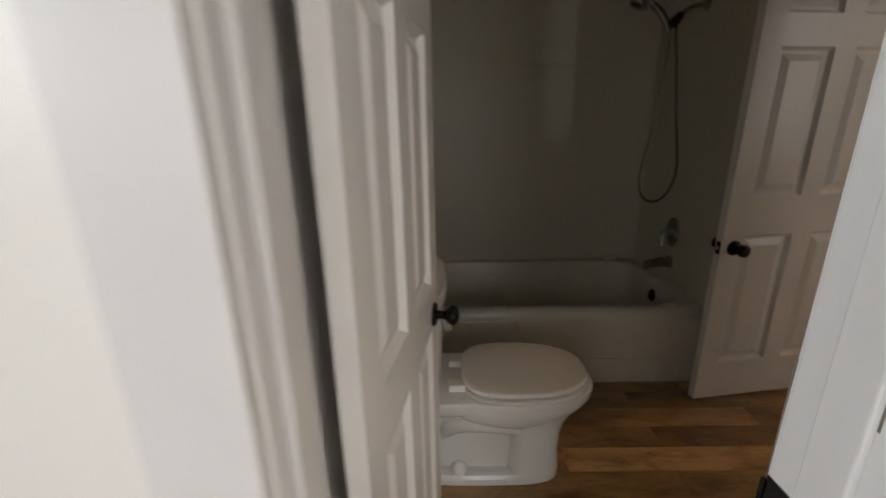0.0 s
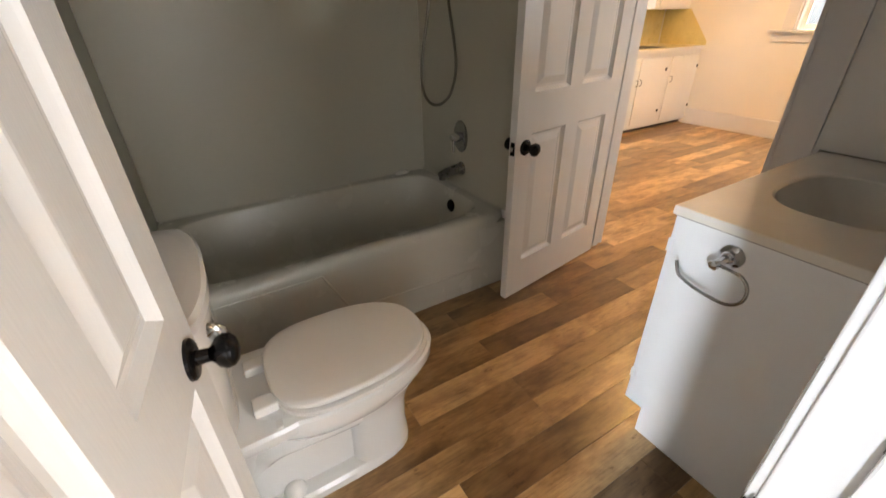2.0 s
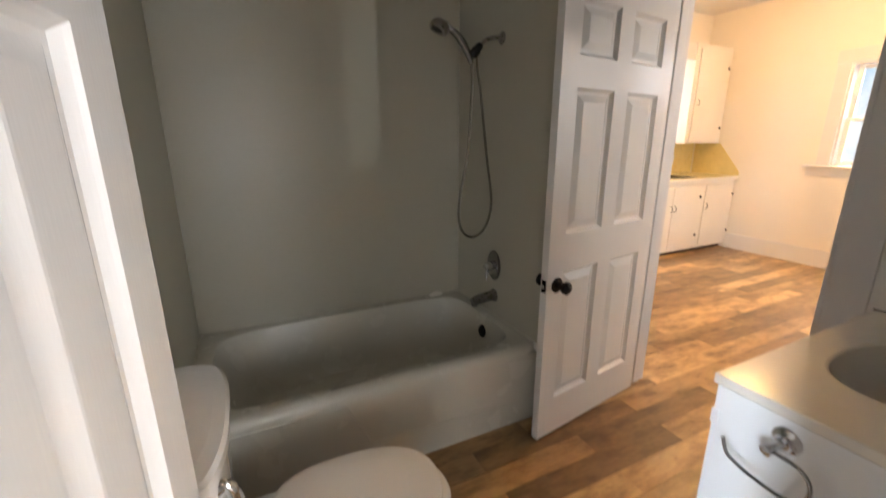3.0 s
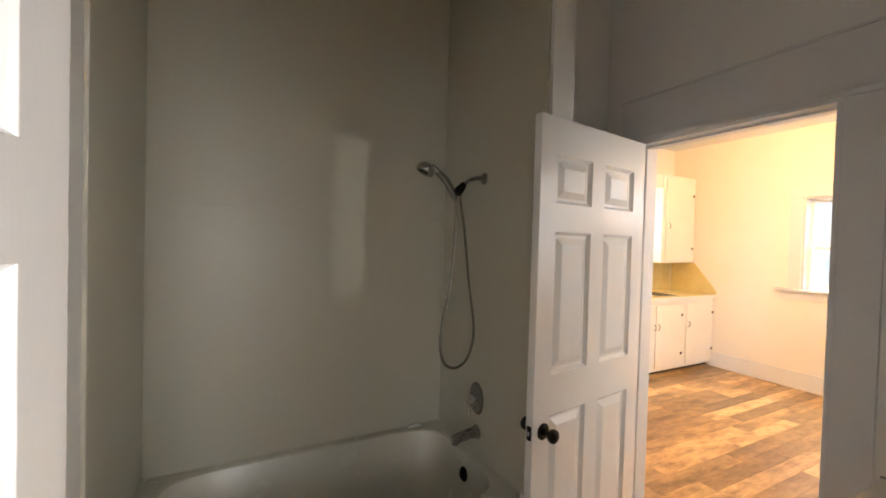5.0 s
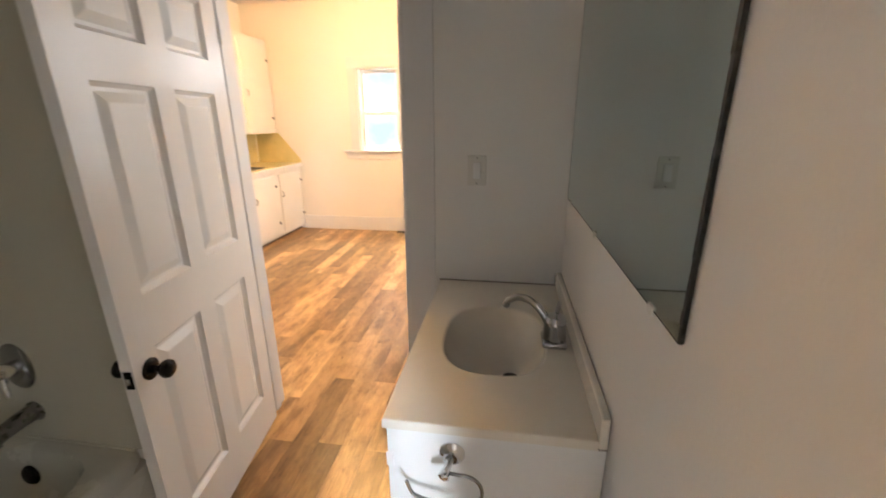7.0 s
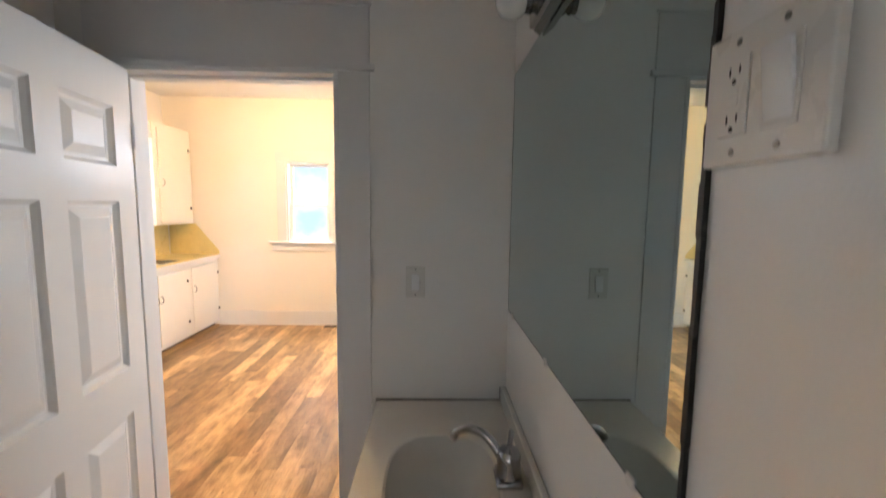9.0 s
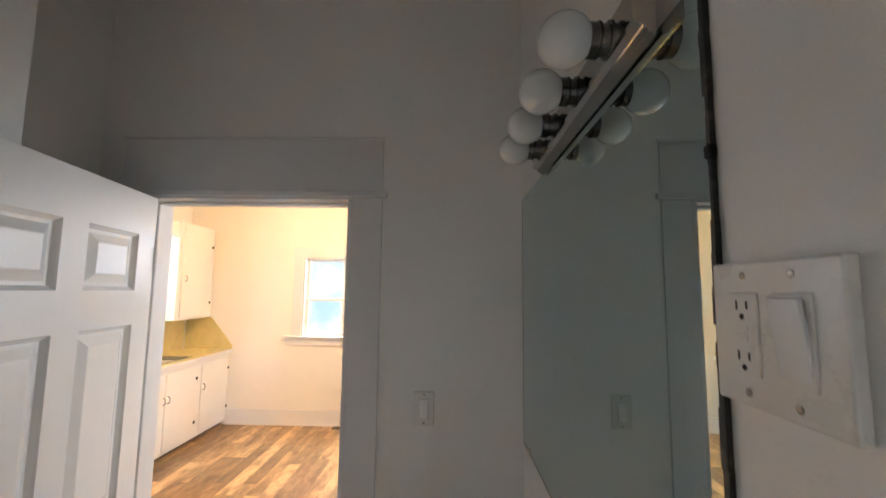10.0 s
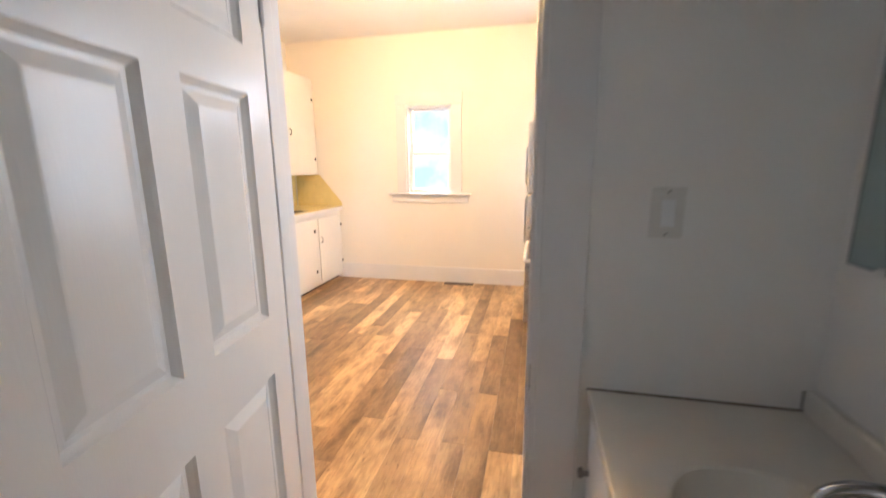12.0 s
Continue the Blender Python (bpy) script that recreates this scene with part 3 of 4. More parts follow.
part("bracket", spin((-0.786, 1.79, 1.800), (-0.836, 1.79, 1.740), [(0, 0.014), (0.010, 0.019), (0.030, 0.019), (0.034, 0.023), (0.055, 0.022), (0.07, 0.015)], 20), BLACK, sh, "black swivel bracket")
part("handle", tube([(-0.838, 1.785, 1.715), (-0.862, 1.785, 1.765), (-0.900, 1.785, 1.815), (-0.945, 1.785, 1.848)], 0.014, 14, radii=lambda t: 0.011 + 0.007 * math.sin(math.pi * min(1, t * 0.9))), DULL, sh, "dull chrome shower handle")
hd = part("spray_head", spin((-0.985, 1.785, 1.880), (-1.018, 1.785, 1.815), [(0, 0.014), (0.012, 0.034), (0.024, 0.044), (0.042, 0.046), (0.050, 0.042)], 32), NICKEL, sh)
part("spray_face", spin((-1.0058, 1.785, 1.8395), (-1.018, 1.785, 1.815), [(0, 0.038), (0.004, 0.038), (0.005, 0.010)], 28), SLOT, hd, "dark rubber spray face")
part("neck", tube([(-0.94, 1.785, 1.846), (-0.965, 1.785, 1.862), (-0.99, 1.785, 1.868)], 0.015, 12), CHROME, sh)
part("hose", tube([(-0.836, 1.785, 1.716), (-0.830, 1.79, 1.66), (-0.830, 1.79, 1.58), (-0.848, 1.79, 1.31), (-0.888, 1.79, 1.10), (-0.894, 1.79, 0.98), (-0.868, 1.79, 0.905), (-0.812, 1.79, 0.878), (-0.752, 1.79, 0.905),
                   (-0.714, 1.79, 0.98), (-0.706, 1.79, 1.09), (-0.742, 1.79, 1.31), (-0.781, 1.79, 1.59), (-0.798, 1.79, 1.68), (-0.806, 1.79, 1.755)], 0.0068, 10, steps=10), HOSE, sh, "ribbed metal shower hose hanging in a loop")
solid("soap_scrap", tube([(-0.80, BACK - 0.05, TZ + 0.010), (-0.84, BACK - 0.05, TZ + 0.014), (-0.89, BACK - 0.052, TZ + 0.008)], 0.014, 10, radii=lambda t: 0.006 + 0.010 * math.sin(math.pi * t)), MARBLE, "small beige soap lump resting on the tub ledge", "soap")

# ---------------------------------------------------------------- toilet, facing +x
TC = 0.895
wc = thing("toilet", Matrix.Translation((-1.85, TC, 0)), "white porcelain two-piece toilet with closed lid", "toilet")
part("foot", loft([oval(-1.815, TC, 0.0, 0.290, 0.27, 0.126, 4.0), oval(-1.815, TC, 0.026, 0.290, 0.27, 0.126, 4.0), oval(-1.815, TC, 0.038, 0.282, 0.262, 0.118, 4.0), oval(-1.815, TC, 0.041, 0.24, 0.25, 0.10, 4.0)]), PORC, wc)
part("pedestal", loft([oval(-1.82, TC, 0.040, 0.20, 0.25, 0.076, 3.6), oval(-1.82, TC, 0.16, 0.20, 0.25, 0.074, 3.6), oval(-1.80, TC, 0.25, 0.21, 0.26, 0.080, 3.2), oval(-1.78, TC, 0.29, 0.22, 0.28, 0.12, 2.8)]), PORC, wc)
part("bowl", loft([
    oval(-1.70, TC, 0.215, 0.155, 0.11, 0.090, 2.3), oval(-1.715, TC, 0.245, 0.205, 0.16, 0.120, 2.3), oval(-1.73, TC, 0.285, 0.265, 0.22, 0.152, 2.3), oval(-1.735, TC, 0.325, 0.306, 0.25, 0.173, 2.3), oval(-1.735, TC, 0.350, 0.322, 0.25, 0.181, 2.3),
    oval(-1.735, TC, 0.382, 0.324, 0.25, 0.182, 2.3), oval(-1.735, TC, 0.389, 0.318, 0.245, 0.176, 2.3), oval(-1.735, TC, 0.391, 0.305, 0.235, 0.165, 2.3)]), PORC, wc)
# side hollow: the trapway swelling behind the column
for s in (-1, 1):
    part("trapway", tube([(-1.70, TC + s * 0.072, 0.240), (-1.77, TC + s * 0.088, 0.262), (-1.85, TC + s * 0.088, 0.266), (-1.92, TC + s * 0.066, 0.240), (-1.97, TC + s * 0.035, 0.180), (-2.03, TC + s * 0.025, 0.10)], 0.04, 14, radii=lambda t: 0.048 - 0.010 * t), PORC, wc)
part("front_column", loft([oval(-1.655, TC, 0.0385, 0.130, 0.075, 0.122, 3.4), oval(-1.655, TC, 0.12, 0.126, 0.072, 0.114, 3.2), oval(-1.652, TC, 0.20, 0.130, 0.072, 0.116, 3.0), oval(-1.650, TC, 0.25, 0.144, 0.074, 0.126, 2.8), oval(-1.650, TC, 0.30, 0.175, 0.09, 0.15, 2.5)]), PORC, wc)
part("deck", loft([oval(-1.95, TC, 0.275, 0.15, 0.10, 0.085, 3.0), oval(-1.95, TC, 0.315, 0.17, 0.165, 0.135, 3.2), oval(-1.95, TC, 0.350, 0.18, 0.188, 0.166, 3.6), oval(-1.95, TC, 0.380, 0.18, 0.19, 0.170, 3.8), oval(-1.95, TC, 0.389, 0.175, 0.185, 0.164, 3.8), oval(-1.95, TC, 0.3905, 0.16, 0.175, 0.15, 3.8)]), PORC, wc)
for s in (-1, 1):
    part("bolt_cap", spin((-1.912, TC + s * 0.086, 0.034), (-1.912, TC + s * 0.086, 1), [(0, 0.034), (0.012, 0.032), (0.026, 0.025), (0.036, 0.013), (0.039, 0.002)], 24), PORC, wc)
seat = part("seat", loft([oval(-1.70, TC, 0.3935, 0.258, 0.190, 0.172, 2.35, rear=3.2), oval(-1.70, TC, 0.3965, 0.270, 0.197, 0.183, 2.35, rear=3.2), oval(-1.70, TC, 0.4085, 0.271, 0.198, 0.184, 2.35, rear=3.2), oval(-1.70, TC, 0.4105, 0.262, 0.190, 0.175, 2.35, rear=3.2)]), SEAT, wc, "off-white plastic toilet seat")
part("lid", loft([oval(-1.70, TC, 0.4145, 0.254, 0.190, 0.167, 2.35, rear=3.2), oval(-1.70, TC, 0.4155, 0.262, 0.196, 0.174, 2.35, rear=3.2), oval(-1.70, TC, 0.4275, 0.262, 0.196, 0.174, 2.35, rear=3.2),
                  oval(-1.70, TC, 0.4315, 0.258, 0.192, 0.170, 2.35, rear=3.2), oval(-1.70, TC, 0.4330, 0.248, 0.183, 0.160, 2.35, rear=3.2), oval(-1.70, TC, 0.4345, 0.20, 0.14, 0.12, 2.3, rear=3.2)]), SEAT, wc, "off-white closed toilet lid")
for s in (-1, 1):
    part("seat_hinge", boxes((-1.946, -1.886, TC + s * 0.078 - 0.024, TC + s * 0.078 + 0.024, 0.3895, 0.418), bevel=0.006), SEAT, wc)
part("seat_bumper", boxes((-1.905, -1.890, TC - 0.16, TC - 0.135, 0.3915, 0.396), bevel=0.002), SEAT, wc)


def tank_ring(z, grow):
    """Tank outline: flat back on the wall side, a bowed front."""
    pts = []
    for i in range(49):
        u = -1 + 2 * i / 48
        pts.append(Vector((-1.958 + grow - 0.045 * abs(u) ** 3 - 0.05 * max(0, abs(u) - 0.86) / 0.14 * max(0, abs(u) - 0.86) / 0.14, TC + 0.02 + u * (0.235 + grow), z)))
    pts += [Vector((-2.155, TC + 0.02 + 0.235 + grow, z)), Vector((-2.155, TC + 0.02 - 0.235 - grow, z))]
    return pts


part("tank", loft([tank_ring(0.385, -0.03), tank_ring(0.41, -0.014), tank_ring(0.58, -0.006), tank_ring(0.752, 0.0)]), PORC, wc)
part("tank_lid", loft([tank_ring(0.7525, 0.004), tank_ring(0.757, 0.012), tank_ring(0.780, 0.013), tank_ring(0.789, 0.006), tank_ring(0.792, -0.02)]), PORC, wc, "white porcelain tank lid")
lev = part("flush_lever", spin((-1.985, TC - 0.115, 0.700), (-1.9, TC - 0.115, 0.700), [(0, 0.019), (0.010, 0.019), (0.018, 0.015), (0.026, 0.008)], 20), CHROME, wc, "chrome flush lever")
part("lever_arm", tube([(-1.962, TC - 0.115, 0.706), (-1.950, TC - 0.113, 0.688), (-1.942, TC - 0.108, 0.645)], 0.008, 12, radii=lambda t: 0.008 + 0.006 * math.sin(2.2 * t)), CHROME, lev)
sv = thing("water_valve", Matrix.Translation((LEFT, TC - 0.24, 0.15)), "chrome water stop valve and supply line by the toilet", "valve")
part("stub", spin((LEFT - 0.001, TC - 0.24, 0.15), (0, TC - 0.24, 0.15), [(0, 0.022), (0.004, 0.022), (0.006, 0.009), (0.05, 0.009)], 16), CHROME, sv)
part("supply_line", tube([(LEFT + 0.045, TC - 0.24, 0.15), (LEFT + 0.05, TC - 0.235, 0.22), (LEFT + 0.075, TC - 0.20, 0.32), (LEFT + 0.08, TC - 0.19, 0.395)], 0.005, 8), CHROME, sv)

# ---------------------------------------------------------------- vanity in the corner by the kitchen doorway
VX0, VX1, VY1, VZ = -0.864, -0.004, 0.497, 0.815
van = thing("vanity_cabinet", Matrix.Translation((-0.43, 0.22, 0)), "white painted vanity cabinet with toe kick, scuffed end", "vanity")
endp = bmesh.new()
outline = [(0.002, 0), (0.425, 0), (0.425, 0.105), (0.488, 0.105), (0.488, VZ - 0.026), (0.002, VZ - 0.026)]
for x in (VX0 + 0.006, VX0 + 0.024):
    endp.faces.new([endp.verts.new((x, y, z)) for y, z in outline])
endp.verts.ensure_lookup_table()
k = len(outline)
for i in range(k):
    endp.faces.new((endp.verts[i], endp.verts[(i + 1) % k], endp.verts[k + (i + 1) % k], endp.verts[k + i]))
part("end_panel", endp, CAB, van)
part("carcass", boxes((VX0 + 0.0245, VX1, 0.002, 0.470, 0.105, VZ - 0.15), (VX0 + 0.0245, VX1, 0.002, 0.425, 0.0, 0.1045), (VX0 + 0.0245, VX1, 0.452, 0.470, VZ - 0.1495, VZ - 0.026)), CAB, van)
for i, (xa, xb) in enumerate(((VX0 + 0.035, VX0 + 0.285), (VX0 + 0.29, VX0 + 0.555), (VX0 + 0.56, VX1 - 0.012))):
    dr = part("cabinet_door", boxes((xa, xb, 0.4705, 0.488, 0.125, VZ - 0.04), bevel=0.003), CAB, van)
    part("door_knob", spin((xb - 0.03, 0.488, 0.60), (xb - 0.03, 1, 0.60), [(0, 0.007), (0.012, 0.007), (0.018, 0.014), (0.026, 0.012), (0.028, 0.004)], 16), NICKEL, dr)
for z in (0.22, 0.70):
    part("cabinet_hinge", boxes((VX0 + 0.003, VX0 + 0.0058, 0.474, 0.4915, z - 0.02, z + 0.02), bevel=0.0008), CAB, van)

part("worktop_joint", boxes((VX0 + 0.0050, VX0 + 0.0066, 0.002, 0.487, VZ - 0.0290, VZ - 0.0256)), CAULK, van, "dark open joint under the worktop")

top = thing("basin_countertop", Matrix.Translation((-0.43, 0.25, VZ)), "cream cultured-marble vanity top with moulded basin", "vanity top")
BX, BY = -0.450, 0.254
RIM = sorted([2 * math.pi * (i + 0.5) / 60 for i in range(60)] + [math.atan2(dy, dx) % (2 * math.pi) for dx in (VX1 - BX, VX0 - BX) for dy in (VY1 - BY, 0.022 - BY)])


def slab_ring(z, g):
    """The slab's outline, sampled at the same angles as the bowl round its middle."""
    out = []
    for a in RIM:
        c, s = math.cos(a), math.sin(a)
        t = min(((VX1 - g - BX) if c > 0 else (BX - VX0 - g)) / max(abs(c), 1e-6), ((VY1 - g - BY) if s > 0 else (BY - 0.022)) / max(abs(s), 1e-6))
        out.append(Vector((BX + t * c, BY + t * s, z)))
    return out


def bowl_ring(z, rx, ry, dx=0.0, dy=0.0, power=2.7):
    out = []
    for a in RIM:
        c, s = math.cos(a), math.sin(a)
        r = (abs(c) ** power + abs(s) ** power) ** (-1 / power)
        out.append(Vector((BX + dx + rx * r * c, BY + dy + ry * r * s, z)))
    return out


part("slab", loft([slab_ring(VZ - 0.025, 0), slab_ring(VZ - 0.003, 0), slab_ring(VZ - 0.0008, 0.001), slab_ring(VZ, 0.0035), bowl_ring(VZ, 0.212, 0.160), bowl_ring(VZ - 0.004, 0.205, 0.153), bowl_ring(VZ - 0.04, 0.192, 0.142, 0, -0.003),
                   bowl_ring(VZ - 0.09, 0.16, 0.108, -0.005, -0.008, 2.5), bowl_ring(VZ - 0.125, 0.10, 0.07, -0.01, -0.02, 2.2), bowl_ring(VZ - 0.132, 0.03, 0.03, -0.03, -0.055, 2.0)], cap0=False), MARBLE, top)
part("splash", boxes((VX0, VX1, 0.0015, 0.0215, VZ - 0.024, VZ + 0.058), bevel=0.005, seg=3), MARBLE, top)
part("basin_drain", spin((BX - 0.03, BY - 0.055, VZ - 0.1325), (BX - 0.03, BY - 0.055, 2), [(0, 0.027), (0.004, 0.027), (0.0055, 0.020)], 24), SLOT, top, "dark open drain")
solid("caulk_line", boxes((-0.0050, -0.0005, 0.018, VY1 + 0.004, VZ - 0.003, VZ + 0.0035), (-0.0045, -0.0005, 0.0212, 0.0250, VZ + 0.0036, VZ + 0.052), bevel=0.001), CAULK, "dark grimy caulk line along the vanity top", "caulk")

fa = thing("faucet", Matrix.Translation((-0.47, 0.075, VZ)), "chrome single-lever basin faucet with a curved spout", "faucet")
part("base", boxes((-0.512, -0.428, 0.040, 0.112, VZ - 0.001, VZ + 0.020), bevel=0.009, seg=3), FAUCET, fa)
part("body", spin((-0.47, 0.075, VZ + 0.015), (-0.47, 0.082, 2), [(0, 0.035), (0.012, 0.035), (0.040, 0.032), (0.060, 0.033), (0.076, 0.026), (0.084, 0.010)], 28), FAUCET, fa)
part("spout", tube([(-0.468, 0.082, VZ + 0.035), (-0.455, 0.108, VZ + 0.085), (-0.440, 0.142, VZ + 0.118), (-0.425, 0.180, VZ + 0.125), (-0.412, 0.210, VZ + 0.110), (-0.406, 0.222, VZ + 0.092)], 0.011, 14, radii=lambda t: 0.0135 - 0.003 * t), FAUCET, fa)
part("spout_tip", spin((-0.4075, 0.219, VZ + 0.098), (-0.4055, 0.224, VZ + 0.084), [(0, 0.0122), (0.014, 0.0122), (0.016, 0.009)], 18), FAUCET, fa)
part("lever", tube([(-0.47, 0.077, VZ + 0.085), (-0.448, 0.068, VZ + 0.103), (-0.418, 0.060, VZ + 0.110)], 0.006, 10, radii=lambda t: 0.007 + 0.002 * t), FAUCET, fa, "chrome lever")

ph = thing("paper_holder", Matrix.Translation((VX0 + 0.006, 0.335, 0.735)), "chrome open-ended toilet paper holder on the vanity end", "paper holder")
PX = VX0 + 0.006
part("rosette", spin((PX + 0.0005, 0.335, 0.735), (PX - 1, 0.335, 0.735), [(0, 0.030), (0.003, 0.030), (0.007, 0.027), (0.010, 0.020), (0.016, 0.015), (0.020, 0.014)], 32), CHROME, ph)
part("post", spin((PX - 0.015, 0.337, 0.733), (PX - 0.06, 0.347, 0.722), [(0, 0.010), (0.025, 0.008), (0.036, 0.012), (0.046, 0.012), (0.050, 0.006)], 18), CHROME, ph)
part("arm", tube([(PX - 0.046, 0.345, 0.725), (PX - 0.050, 0.324, 0.726), (PX - 0.050, 0.288, 0.722), (PX - 0.050, 0.266, 0.700), (PX - 0.050, 0.266, 0.662), (PX - 0.050, 0.298, 0.637), (PX - 0.050, 0.364, 0.640), (PX - 0.050, 0.408, 0.652), (PX - 0.050, 0.422, 0.664), (PX - 0.050, 0.432, 0.692)], 0.0042, 10), DULL, ph)

# ---------------------------------------------------------------- mirror, light bar, switches
MX0, MX1, MZ0, MZ1 = -1.088, -0.034, 1.181, 2.018
mi = thing("mirror", Matrix.Translation(((MX0 + MX1) / 2, 0, MZ0)), "frameless wall mirror with blackened worn edge", "mirror")
part("mirror_glass", boxes((MX0 + 0.002, MX1, 0.002, 0.006, MZ0, MZ1)), MIRROR, mi)
edge = bmesh.new()
rng = random.Random(4)
z = MZ0
while z < MZ1 - 0.01:
    h = min(rng.uniform(0.015, 0.06), MZ1 - z)
    box(edge, MX0 - rng.uniform(0.0002, 0.0014), MX0 + 0.0035 + rng.uniform(0.0, 0.0055), 0.0004, 0.0062 + rng.uniform(0, 0.0005), z, z + h)
    z += h
part("dark_rim", boxes((MX1 + 0.0002, MX1 + 0.0024, 0.0006, 0.0064, MZ0, MZ1), (MX0 + 0.002, MX1, 0.0006, 0.0063, MZ0 - 0.0022, MZ0 - 0.0002)), MEDGE, mi, "thin dark mirror rim")
part("worn_edge", edge, MEDGE, mi, "flaking black mirror edge")
for x, z in ((-0.98, MZ0), (-0.545, MZ0), (-0.12, MZ0), (MX0, 1.83), (-0.12, MZ1)):
    if x == MX0:
        part("mirror_clip", boxes((x - 0.004, x + 0.006, 0.0006, 0.0095, z - 0.007, z + 0.007), bevel=0.002), BLACK, mi, "dark mirror clip")
    else:
        part("mirror_clip", boxes((x - 0.011, x + 0.011, 0.0006, 0.0100, z - 0.011 if z == MZ0 else z - 0.006, z + 0.007 if z == MZ0 else z + 0.011), bevel=0.003), PLATE, mi, "clear plastic mirror clip")

LZ, LY = 2.052, 0.098
bar = thing("vanity_light_bar", Matrix.Translation((-0.69, 0, LZ)), "chrome vanity light bar with unlit globe bulbs", "light fixture")
prof = [(0.0095, -0.044), (0.014, -0.044), (0.014, -0.040), (0.020, -0.040), (0.020, -0.035), (0.026, -0.035), (0.026, -0.030), (0.036, -0.027), (0.038, -0.022),
        (0.038, 0.022), (0.036, 0.027), (0.026, 0.030), (0.026, 0.035), (0.020, 0.035), (0.020, 0.040), (0.014, 0.040), (0.014, 0.044), (0.0095, 0.044)]
part("canopy", boxes((-0.95, -0.44, 0.0006, 0.0094, 2.022, 2.085), bevel=0.001), NICKEL, bar)
part("back_plate", loft([[Vector((x, y, LZ + z)) for y, z in prof] for x in (-1.005, -0.385)]), BARMETAL, bar)
for x in (-0.924, -0.771, -0.618, -0.465):
    so = part("socket", spin((x, 0.037, LZ), (x, 1, LZ), [(0, 0.027), (0.003, 0.027), (0.004, 0.0225), (0.017, 0.0225), (0.0175, 0.025), (0.036, 0.025), (0.0362, 0.019)], 28), SOCKET, bar, "dark chrome bulb socket cup")
    for dy in (0.0155, 0.0350):
        part("socket_ring", spin((x, 0.037 + dy, LZ), (x, 1, LZ), [(0, 0.022), (0.0002, 0.0262), (0.0024, 0.0262), (0.0026, 0.022)], 28), BLACK, so, "black socket ring")
    r = 0.0405
    cyb = LY + 0.002
    prof_b = [(0.068, 0.013), (0.072, 0.016)] + [(cyb - r * math.cos(a), r * math.sin(a)) for a in (0.62 + (math.pi - 0.62) * i / 16 for i in range(17))]
    part("bulb", spin((x, 0, LZ), (x, 1, LZ), prof_b, 36), OPAL, so, "unlit white globe bulb")

pl = thing("switch_plate", Matrix.Translation((-1.163, 0, 1.657)), "ivory two-gang plate with outlet and rocker switch", "switch plate")
CX, CZ = -1.1525, 1.657
part("plate", boxes((CX - 0.068, CX + 0.062, 0.0005, 0.0120, CZ - 0.060, CZ + 0.060), bevel=0.0025, seg=3), PLATE, pl)
gf = part("outlet", boxes((CX + 0.006, CX + 0.040, 0.006, 0.0088, CZ - 0.034, CZ + 0.034), bevel=0.0012), PLATE, pl)
for s in (-1, 1):
    part("outlet_slot", boxes((CX + 0.0275, CX + 0.0297, 0.0083, 0.0091, CZ + s * 0.021 - 0.0015, CZ + s * 0.021 + 0.0065), bevel=0.0003), SLOT, gf)
    part("outlet_slot", boxes((CX + 0.0155, CX + 0.0177, 0.0083, 0.0091, CZ + s * 0.021 - 0.001, CZ + s * 0.021 + 0.006), bevel=0.0003), SLOT, gf)
    part("ground_hole", spin((CX + 0.0226, 0.0083, CZ + s * 0.021 - 0.007), (CX + 0.0226, 1, CZ + s * 0.021 - 0.007), [(0, 0.0026), (0.0009, 0.0026)], 12), SLOT, gf)
    part("test_button", boxes((CX + 0.0165, CX + 0.0295, 0.0084, 0.0096, CZ + s * 0.0042 - 0.0032, CZ + s * 0.0042 + 0.0032), bevel=0.0006), PLATE, gf)
    for gx in (CX + 0.0226, CX - 0.0275):
        part("screw", spin((gx, 0.006, CZ + s * 0.0485), (gx, 1, CZ + s * 0.0485), [(0, 0.0033), (0.001, 0.0033), (0.0014, 0.0022)], 14), NICKEL, pl)
part("rocker_frame", boxes((CX - 0.045, CX - 0.010, 0.006, 0.0085, CZ - 0.0345, CZ + 0.0345), bevel=0.001), PLATE, pl)
rk = boxes((CX - 0.042, CX - 0.013, 0.0075, 0.0120, CZ - 0.031, CZ + 0.031), bevel=0.0012)
bmesh.ops.rotate(rk, cent=(CX, 0.008, CZ), matrix=Matrix.Rotation(radians(-7), 3, "X"), verts=rk.verts[:])
part("rocker", rk, WHITE, pl)

for ob in pl.children:
    if not ob.name.startswith("plate"):
        ob.location.y += 0.0055   # fittings sit on the thick plate's face

s2 = thing("light_switch", Matrix.Translation((0, 0.351, 1.275)), "almond plate with a white rocker light switch", "light switch")
part("plate", boxes((-0.0065, -0.0005, 0.351 - 0.036, 0.351 + 0.036, 1.275 - 0.058, 1.275 + 0.058), bevel=0.0025, seg=3), ALMOND, s2)
part("rocker_frame", boxes((-0.0085, -0.006, 0.351 - 0.0175, 0.351 + 0.0175, 1.275 - 0.0345, 1.275 + 0.0345), bevel=0.001), ALMOND, s2)
rk = boxes((-0.0125, -0.0075, 0.351 - 0.0145, 0.351 + 0.0145, 1.275 - 0.031, 1.275 + 0.031), bevel=0.0012)
bmesh.ops.rotate(rk, cent=(-0.008, 0.351, 1.275), matrix=Matrix.Rotation(radians(5), 3, "Y"), verts=rk.verts[:])
part("rocker", rk, WHITE, s2)
for s in (-1, 1):
    part("screw", spin((-0.006, 0.351, 1.275 + s * 0.0485), (-1, 0.351, 1.275 + s * 0.0485), [(0, 0.0033), (0.001, 0.0033), (0.0014, 0.0022)], 14), NICKEL, s2)


